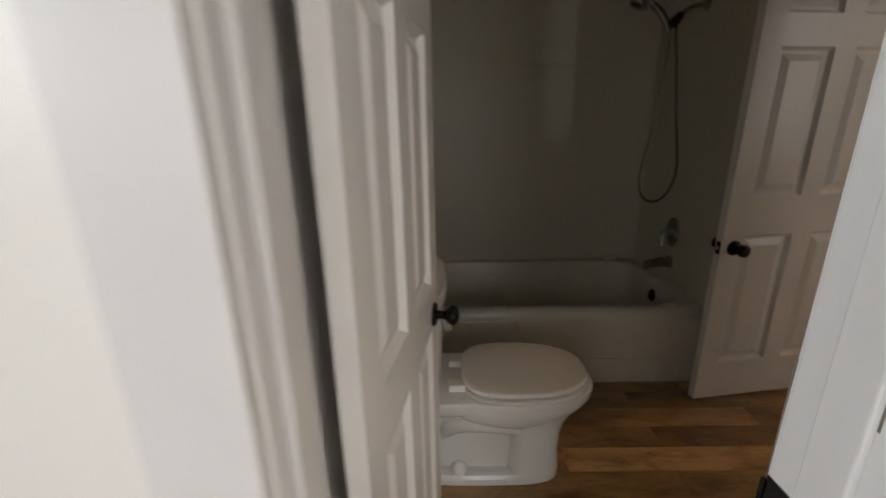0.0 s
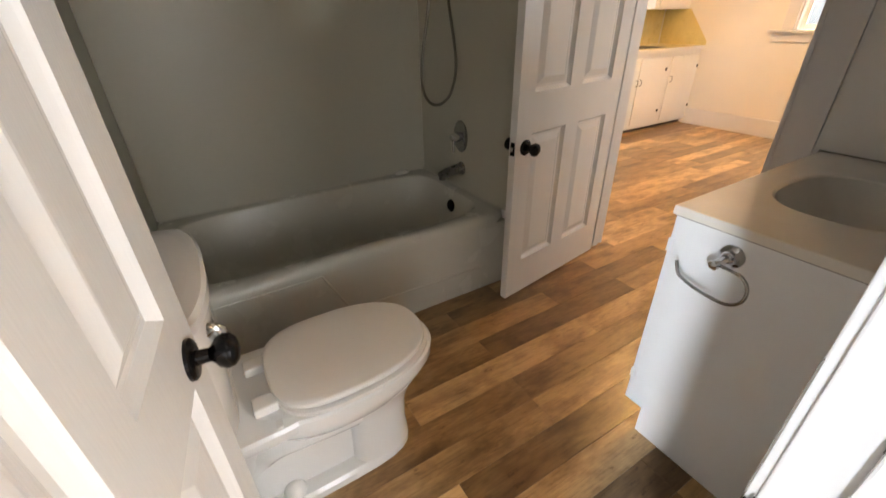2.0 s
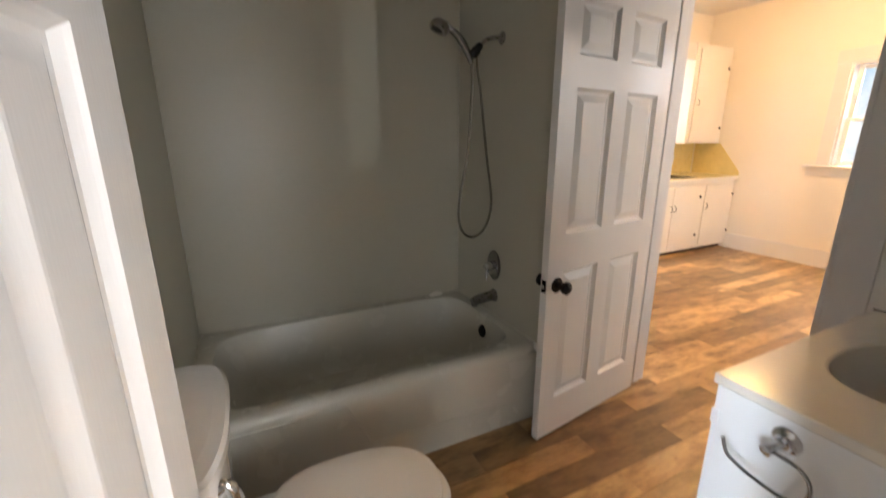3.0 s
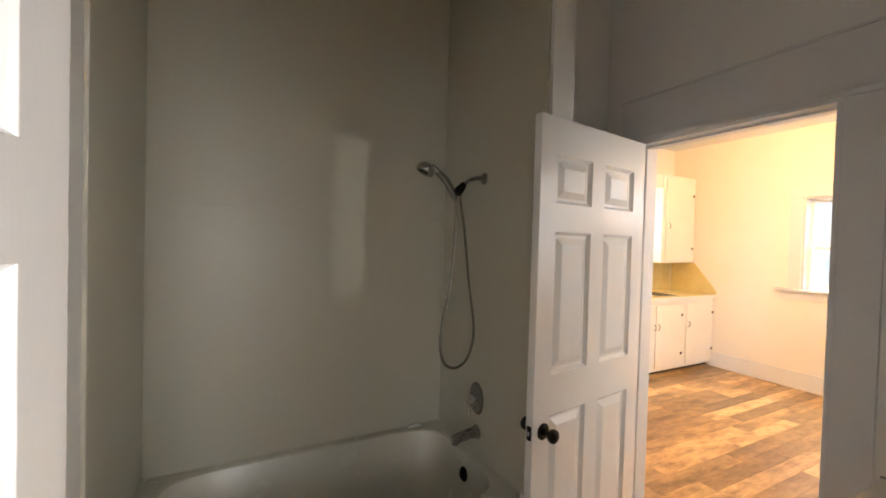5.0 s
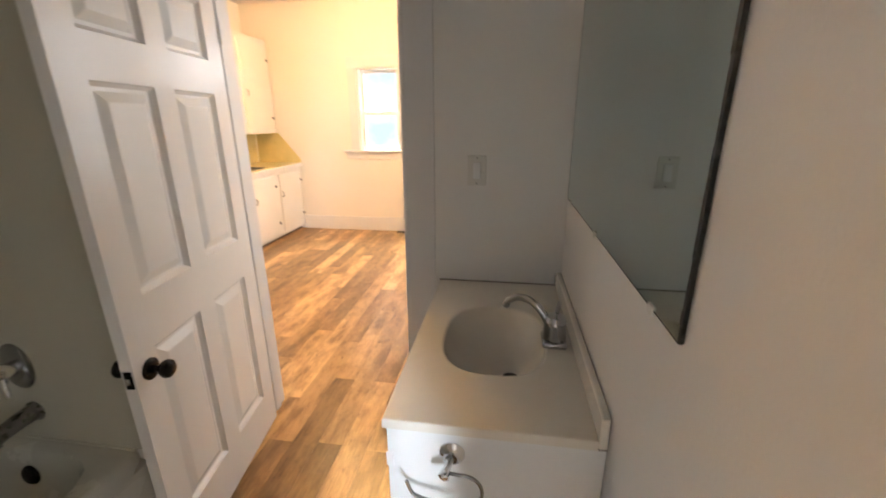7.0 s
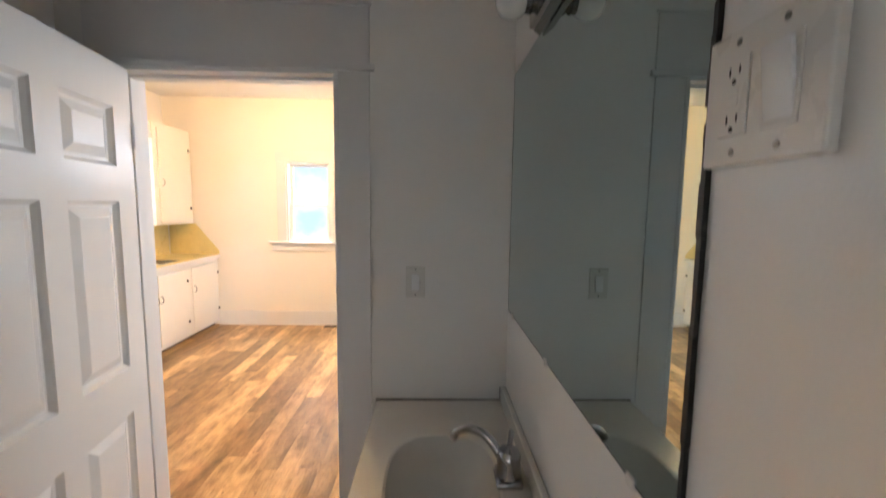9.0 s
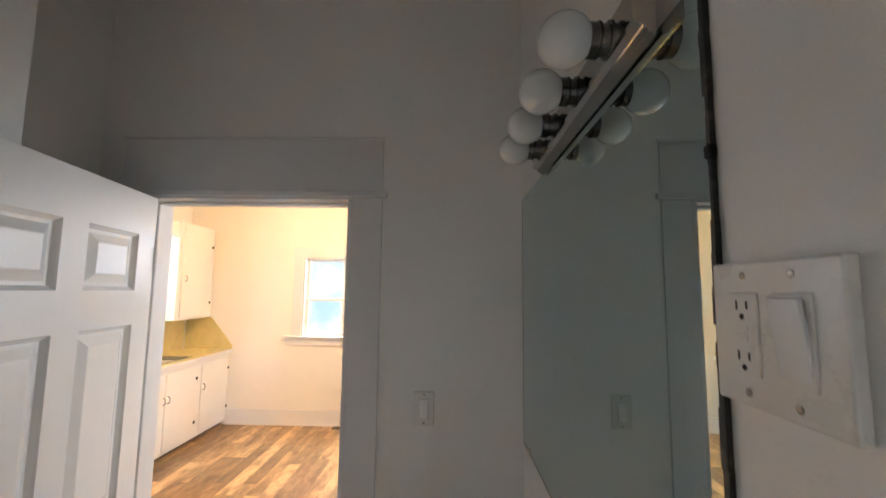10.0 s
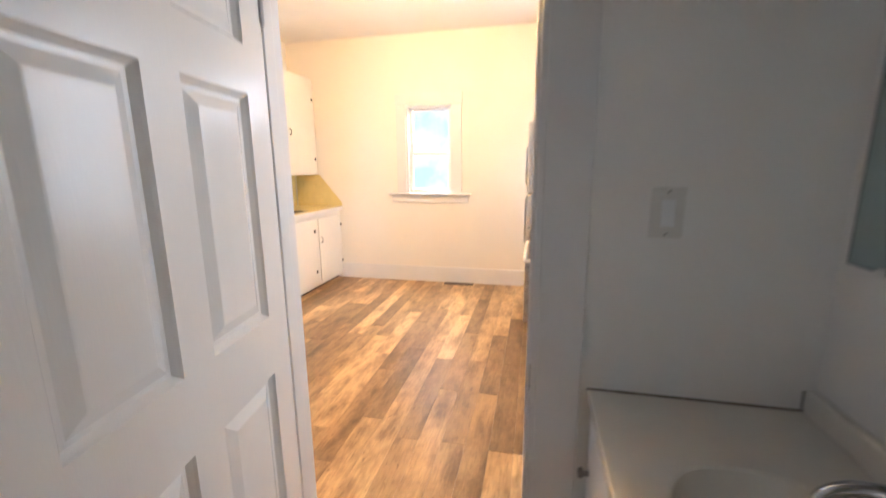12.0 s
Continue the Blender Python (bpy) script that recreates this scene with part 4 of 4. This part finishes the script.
# ---------------------------------------------------------------- kitchen
def window_unit(name, label, axis, inner, a, b, z0, z1, rail, out):
    """Double-hung sash in a wall. axis 'x': the wall faces -x at inner, the window runs along y; 'y': it faces -y, runs along x. out: depth of the sash in the wall."""
    def bx(d0, d1, u0, u1, w0, w1, bevel=0.003):
        r = (inner + d0, inner + d1, u0, u1, w0, w1) if axis == "x" else (u0, u1, inner + d0, inner + d1, w0, w1)
        return boxes(r, bevel=bevel)
    e = thing(name, Matrix.Translation((inner, (a + b) / 2, z0) if axis == "x" else ((a + b) / 2, inner, z0)), label, "window")
    tagged(e, kind="structure")
    part("casing", bx(-0.02, -0.0005, a - 0.115, a - 0.002, z0, z1 + 0.002), TRIM, e)
    part("casing", bx(-0.02, -0.0005, b + 0.002, b + 0.115, z0, z1 + 0.002), TRIM, e)
    part("head_casing", bx(-0.022, -0.0005, a - 0.125, b + 0.125, z1 + 0.0025, z1 + 0.13), TRIM, e)
    part("window_sill", bx(-0.055, 0.03, a - 0.225 if axis == "x" else a - 0.12, b + 0.225 if axis == "x" else b + 0.12, z0 - 0.026, z0 - 0.0005), TRIM, e)
    part("apron", bx(-0.018, -0.0005, a - 0.19 if axis == "x" else a - 0.1, b + 0.19 if axis == "x" else b + 0.1, z0 - 0.115, z0 - 0.0265), TRIM, e)
    part("frame_jamb", bx(0.0005, 0.155, a, a + 0.018, z0, z1), TRIM, e)
    part("frame_jamb", bx(0.0005, 0.155, b - 0.018, b, z0, z1), TRIM, e)
    part("frame_head", bx(0.0005, 0.155, a + 0.0185, b - 0.0185, z1 - 0.018, z1), TRIM, e)
    for nm, w0, w1, d in (("upper_sash", rail - 0.018, z1 - 0.0185, out + 0.032), ("lower_sash", z0 + 0.001, rail + 0.018, out)):
        s = part(nm, boxes(*[(inner + d, inner + d + 0.03, u0, u1, v0, v1) if axis == "x" else (u0, u1, inner + d, inner + d + 0.03, v0, v1) for u0, u1, v0, v1 in (
            (a + 0.0185, a + 0.062, w0, w1), (b - 0.062, b - 0.0185, w0, w1), (a + 0.0621, b - 0.0621, w0, w0 + 0.05), (a + 0.0621, b - 0.0621, w1 - 0.036, w1))], bevel=0.003), WHITE, e)
        p = part("pane", bx(d + 0.012, d + 0.016, a + 0.0615, b - 0.0615, w0 + 0.049, w1 - 0.035, 0), PANE, s)
        p.visible_shadow = False
    return e


window_unit("window_1", "white double-hung sash window with deep sill", "x", FAR, WYA, WYB, WZA, WZB, 1.55, 0.06)
window_unit("window_2", "white double-hung window over the sink", "y", KLEFT, SWA, SWB, SZA, SZB, 1.80, 0.03)
part("sash_rail", boxes((-4.56, -4.50, -2.1, -0.85, 1.52, 1.57), (-4.56, -4.50, -2.1, -2.04, 0.85, 1.519), (-4.56, -4.50, -0.91, -0.85, 0.85, 1.519), (-4.56, -4.50, -2.1, -2.04, 1.571, 2.25), (-4.56, -4.50, -0.91, -0.85, 1.571, 2.25)), TRIM,
     tagged(thing("window_3", Matrix.Translation((-4.5, -1.45, 0.85)), "white sash window of the entry room", "window"), kind="structure"))

structure("baseboard", boxes((FAR - 0.018, FAR - 0.0005, 0.74, 3.06, 0, 0.185), bevel=0.004), TRIM, "tall white painted baseboard")
structure("baseboard", boxes((0.1205, 0.137, D2B + 0.115, KLEFT, 0, 0.185), bevel=0.004), TRIM, "tall white painted baseboard")
structure("shoe_moulding", boxes((FAR - 0.032, FAR - 0.0185, 0.74, 3.06, 0, 0.018), bevel=0.004), TRIM, "thin white shoe moulding at the floor")

KF, KTOP = 3.066, 0.885


def pull(parent, x, y, z, up=True):
    part("pull_handle", tube([(x, y, z + 0.035), (x, y - 0.022, z + 0.024), (x, y - 0.026, z), (x, y - 0.022, z - 0.024), (x, y, z - 0.035)], 0.0045, 8), NICKEL, parent, "small metal bow pull")


def hinge(parent, x, y, z):
    part("hinge", boxes((x - 0.014, x + 0.014, y - 0.004, y + 0.0005, z - 0.016, z + 0.016), bevel=0.0012), BLACK, parent, "dark metal surface hinge")


def base_unit(label, x0, x1, doors):
    e = thing("base_cabinet", Matrix.Translation(((x0 + x1) / 2, 3.35, 0)), label, "cabinet", "kitchen base cabinets")
    part("body", boxes((x0, x1, KF + 0.0005, KLEFT - 0.001, 0.05, KTOP)), KCAB, e)
    part("toe_kick", boxes((x0, x1, KF + 0.06, KLEFT - 0.001, 0.0, 0.0495)), VENT, e, "dark recessed toe kick")
    for xa, xb, side in doors:
        d = part("cabinet_door", boxes((xa, xb, KF - 0.012, KF, 0.085, KTOP - 0.06), bevel=0.005), KCAB, e)
        hx = xb - 0.012 if side > 0 else xa + 0.012
        hinge(d, hx, KF - 0.012, 0.225)
        hinge(d, hx, KF - 0.012, 0.692)
        pull(d, xa + 0.028 if side > 0 else xb - 0.028, KF - 0.012, 0.575)
    return e


base_unit("white painted base cabinet with bow pulls", 3.12, FAR - 0.001, [(3.17, FAR - 0.012, 1)])
base_unit("white painted sink base cabinet, two doors", 2.05, 3.119, [(2.592, 3.085, 1), (2.085, 2.582, -1)])
base_unit("white painted base cabinet with bow pulls", 1.05, 2.049, [(1.08, 1.545, -1), (1.555, 2.02, 1)])

ct = thing("countertop", Matrix.Translation((2.4, 3.3, KTOP)), "pale yellow laminate kitchen countertop with splash", "countertop")
S0, S1, SY0, SY1 = 2.33, 3.06, 3.14, 3.54
part("top", boxes((1.03, S0, 3.03, KLEFT - 0.001, KTOP + 0.0005, 0.92), (S1, FAR - 0.001, 3.03, KLEFT - 0.001, KTOP + 0.0005, 0.92), (S0, S1, 3.03, SY0, KTOP + 0.0005, 0.92), (S0, S1, SY1, KLEFT - 0.001, KTOP + 0.0005, 0.92)), LAMIN, ct)
part("edge_strip", boxes((1.03, FAR - 0.001, 3.022, 3.0295, KTOP - 0.005, 0.9205), bevel=0.002), KCAB, ct, "cream counter edge")
part("splash", boxes((1.03, FAR - 0.001, KLEFT - 0.006, KLEFT - 0.0008, 0.9205, 1.31)), LAMIN, ct, "yellow laminate back splash")
side = bmesh.new()
for x in (FAR - 0.0065, FAR - 0.001):
    side.faces.new([side.verts.new((x, y, z)) for y, z in ((3.03, 0.9207), (KLEFT - 0.0065, 0.9207), (KLEFT - 0.0065, 1.31), (3.315, 1.31), (3.03, 0.965))])
side.verts.ensure_lookup_table()
for i in range(5):
    side.faces.new((side.verts[i], side.verts[(i + 1) % 5], side.verts[5 + (i + 1) % 5], side.verts[5 + i]))
part("side_splash", side, LAMIN, ct, "yellow slanted side splash")
part("corner_bead", tube([(FAR - 0.012, KLEFT - 0.012, 0.921), (FAR - 0.012, KLEFT - 0.012, 1.309)], 0.006, 8, steps=2), KCAB, ct, "white bead in the splash corner")
sk = thing("kitchen_sink", Matrix.Translation((2.7, 3.34, 0.92)), "stainless steel drop-in kitchen sink", "sink")
part("rim", boxes((S0 - 0.014, S1 + 0.014, SY0 - 0.014, SY0 + 0.004, 0.9206, 0.926), (S0 - 0.014, S1 + 0.014, SY1 - 0.004, SY1 + 0.014, 0.9206, 0.926), (S0 - 0.014, S0 + 0.004, SY0 + 0.0045, SY1 - 0.0045, 0.9206, 0.926), (S1 - 0.004, S1 + 0.014, SY0 + 0.0045, SY1 - 0.0045, 0.9206, 0.926), bevel=0.002), SINKSTEEL, sk)
part("bowl", loft([squarish(S0 + 0.003, S1 - 0.003, SY0 + 0.003, SY1 - 0.003, 0.923, 14), squarish(S0 + 0.006, S1 - 0.006, SY0 + 0.006, SY1 - 0.006, 0.91, 12), squarish(S0 + 0.03, S1 - 0.03, SY0 + 0.03, SY1 - 0.03, 0.775, 8), squarish(S0 + 0.06, S1 - 0.06, SY0 + 0.06, SY1 - 0.06, 0.76, 7)], cap0=False), SINKSTEEL, sk)

uc = thing("wall_cabinet", Matrix.Translation((3.4, 3.5, 1.31)), "white painted kitchen wall cabinet, closed", "cabinet")
part("body", boxes((3.055, FAR - 0.001, 3.346, KLEFT - 0.001, 1.312, 2.44)), KCAB, uc)
d = part("cabinet_door", boxes((3.12, FAR - 0.02, 3.328, 3.3455, 1.335, 2.39), bevel=0.005), KCAB, uc)
hinge(d, 3.672, 3.328, 1.50)
hinge(d, 3.672, 3.328, 2.20)
pull(d, 3.165, 3.328, 1.79)
solid("valance_board", boxes((1.9, 3.054, 3.35, 3.37, 2.26, 2.43), bevel=0.003), KCAB, "white painted valance board over the sink window", "valance")
uc2 = thing("wall_cabinet", Matrix.Translation((1.5, 3.5, 1.31)), "white painted kitchen wall cabinet, closed", "cabinet")
part("body", boxes((1.05, 1.899, 3.346, KLEFT - 0.001, 1.312, 2.44)), KCAB, uc2)
for xa, xb, s in ((1.07, 1.47, -1), (1.48, 1.88, 1)):
    d = part("cabinet_door", boxes((xa, xb, 3.328, 3.3455, 1.335, 2.39), bevel=0.005), KCAB, uc2)
    pull(d, xb - 0.03 if s < 0 else xa + 0.03, 3.328, 1.79)

ko = thing("wall_outlet", Matrix.Translation((3.30, KLEFT, 1.10)), "white outlet plate on the yellow splash", "outlet")
part("plate", boxes((3.265, 3.335, KLEFT - 0.0125, KLEFT - 0.0065, 1.045, 1.160), bevel=0.002), PLATE, ko)
for z in (1.083, 1.122):
    part("receptacle", boxes((3.283, 3.317, KLEFT - 0.0140, KLEFT - 0.0120, z - 0.014, z + 0.014), bevel=0.0015), PLATE, ko)

lamp = thing("ceiling_lamp", Matrix.Translation((1.95, 1.80, KCEIL)), "lit flush ceiling lamp with a white glass dome", "ceiling lamp")
part("base_ring", spin((1.95, 1.80, KCEIL + 0.001), (1.95, 1.80, 0), [(0, 0.15), (0.022, 0.15), (0.028, 0.14)], 36), WHITE, lamp)
dm = part("dome", spin((1.95, 1.80, KCEIL - 0.025), (1.95, 1.80, 0), [(0, 0.138), (0.03, 0.13), (0.06, 0.105), (0.082, 0.06), (0.09, 0.01)], 36), DOME, lamp, "glowing white glass dome")

ve = thing("floor_register", Matrix.Translation((3.64, 1.51, 0)), "brown metal floor register with slots", "floor vent")
part("frame", boxes((3.60, 3.70, 1.335, 1.69, 0.0005, 0.005), bevel=0.0015), VENT, ve)
for i in range(14):
    y = 1.36 + i * 0.0235
    part("slat", boxes((3.615, 3.685, y, y + 0.009, 0.0052, 0.0075), bevel=0.0006), SLOT, ve)

# appliances along the kitchen's side wall
fr = thing("refrigerator", Matrix.Translation((2.65, 0.35, 0)), "grey stainless refrigerator standing by the wall", "refrigerator")
part("body", boxes((2.28, 3.02, KRIGHT + 0.03, 0.62, 0.03, 1.73), bevel=0.006), STEEL, fr)
for z0, z1 in ((0.10, 1.17), (1.185, 1.725)):
    d = part("fridge_door", boxes((2.28, 3.02, 0.640, 0.712, z0, z1), bevel=0.012, seg=3), STEEL, fr)
    zz = (z1 - 0.08, z1 - 0.5) if z0 < 1 else (z0 + 0.06, z0 + 0.36)
    part("door_handle", tube([(2.95, 0.710, zz[0]), (2.95, 0.732, zz[0] - 0.01), (2.95, 0.735, (zz[0] + zz[1]) / 2), (2.95, 0.732, zz[1] + 0.01), (2.95, 0.710, zz[1])], 0.010, 10), STEEL, d)
part("top_hinge", boxes((2.94, 3.01, 0.60, 0.68, 1.7305, 1.75), bevel=0.004), BLACK, fr)
part("foot_grille", boxes((2.30, 3.0, 0.60, 0.66, 0.0, 0.095), bevel=0.003), SLOT, fr, "dark foot grille")
ra = thing("range", Matrix.Translation((1.75, 0.33, 0)), "white enamelled kitchen range with bar handle", "stove")
part("body", boxes((1.38, 2.14, KRIGHT + 0.02, 0.60, 0.03, 0.90), bevel=0.006), WHITE, ra)
od = part("oven_door", boxes((1.385, 2.135, 0.6005, 0.640, 0.26, 0.86), bevel=0.008), WHITE, ra)
part("oven_handle", tube([(1.44, 0.640, 0.82), (1.445, 0.685, 0.82), (1.50, 0.694, 0.82), (2.02, 0.694, 0.82), (2.075, 0.685, 0.82), (2.08, 0.640, 0.82)], 0.013, 12), WHITE, od, "white bar handle")
part("drawer", boxes((1.385, 2.135, 0.6005, 0.635, 0.05, 0.245), bevel=0.008), WHITE, ra)
part("cooktop", boxes((1.375, 2.145, KRIGHT + 0.02, 0.645, 0.9005, 0.92), bevel=0.006), WHITE, ra)
part("back_guard", boxes((1.38, 2.14, KRIGHT + 0.02, KRIGHT + 0.09, 0.9205, 1.09), bevel=0.008), WHITE, ra)
for i in range(4):
    part("burner", spin((1.58 + 0.36 * (i % 2), 0.20 + 0.26 * (i // 2), 0.9202), (1.58 + 0.36 * (i % 2), 0.20 + 0.26 * (i // 2), 2), [(0, 0.085), (0.006, 0.085), (0.010, 0.07), (0.011, 0.02)], 24), BLACK, ra)

# ---------------------------------------------------------------- outside the windows
def outside_material():
    m = bpy.data.materials.new("hazy_garden")
    m.use_nodes = True
    n, l = m.node_tree.nodes, m.node_tree.links
    b = n["Principled BSDF"]
    geo = n.new("ShaderNodeNewGeometry")
    t = n.new("ShaderNodeTexNoise")
    t.inputs["Scale"].default_value, t.inputs["Detail"].default_value = 1.0, 6
    l.new(geo.outputs["Position"], t.inputs["Vector"])
    r = n.new("ShaderNodeValToRGB")
    el = r.color_ramp.elements
    el[0].position, el[0].color = 0.40, (0.52, 0.74, 0.90, 1)
    el[1].position, el[1].color = 0.54, (0.84, 0.94, 1.0, 1)
    l.new(t.outputs["Fac"], r.inputs[0])
    b.inputs["Base Color"].default_value = (0, 0, 0, 1)
    l.new(r.outputs[0], b.inputs["Emission Color"])
    b.inputs["Emission Strength"].default_value = 1.0
    return m


OUT = outside_material()
structure("backdrop", boxes((9.0, 9.1, -12, 16, -0.8, 12)), OUT, "hazy bright garden beyond the window")
structure("backdrop", boxes((-12, 8.9, 9.0, 9.1, -0.8, 12)), OUT, "hazy bright garden beyond the window")
structure("ground", boxes((-200, 200, -200, 200, -0.9, -0.8)), mat("lawn", (0.10, 0.14, 0.05), 0.9, vary=0.3, scale=0.6), "plain lawn around the house")

# ---------------------------------------------------------------- floor planks
floor_ob = bpy.data.objects["floor"]
PW, PL = 0.122, 0.92
plank_mesh = {}


def plank(x0, x1, y0, y1):
    key = (round(x1 - x0, 3), round(y1 - y0, 3))
    if key not in plank_mesh:
        bm = bmesh.new()
        w, d = key[0] / 2 - 0.0002, key[1] / 2 - 0.0002
        lo = [bm.verts.new((sx * w, sy * d, -0.005)) for sx, sy in ((-1, -1), (1, -1), (1, 1), (-1, 1))]
        md = [bm.verts.new((sx * w, sy * d, -0.0012)) for sx, sy in ((-1, -1), (1, -1), (1, 1), (-1, 1))]
        hi = [bm.verts.new((sx * (w - 0.0008), sy * (d - 0.0008), 0.0)) for sx, sy in ((-1, -1), (1, -1), (1, 1), (-1, 1))]
        for p, q in ((lo, md), (md, hi)):
            for i in range(4):
                bm.faces.new((p[i], p[(i + 1) % 4], q[(i + 1) % 4], q[i]))
        bm.faces.new(hi)
        me = bpy.data.meshes.new("plank")
        bm.to_mesh(me)
        bm.free()
        me.materials.append(PLANK)
        plank_mesh[key] = me
    ob = new("plank", plank_mesh[key])
    ob.location = ((x0 + x1) / 2, (y0 + y1) / 2, 0)
    ob.parent = floor_ob


rng = random.Random(11)
y = 0.952 - 9 * PW
while y < 3.12:
    x = -2.6 - rng.choice((0.0, 0.31, 0.55, 0.18, 0.72))
    if abs(y - 0.952) < 0.01:
        x = -1.056 - 2 * PL
    while x < FAR:
        a, b = max(x, LEFT - 0.02), min(x + PL, FAR)
        skip = y > 1.45 and b < -0.55 or y > 1.65 and b < 0.05
        if y > 1.6:
            a = max(a, 0.0)
        if b - a > 0.03 and not skip and y + PW > -0.16:
            plank(a, b, y, y + PW)
        x += PL
    y += PW
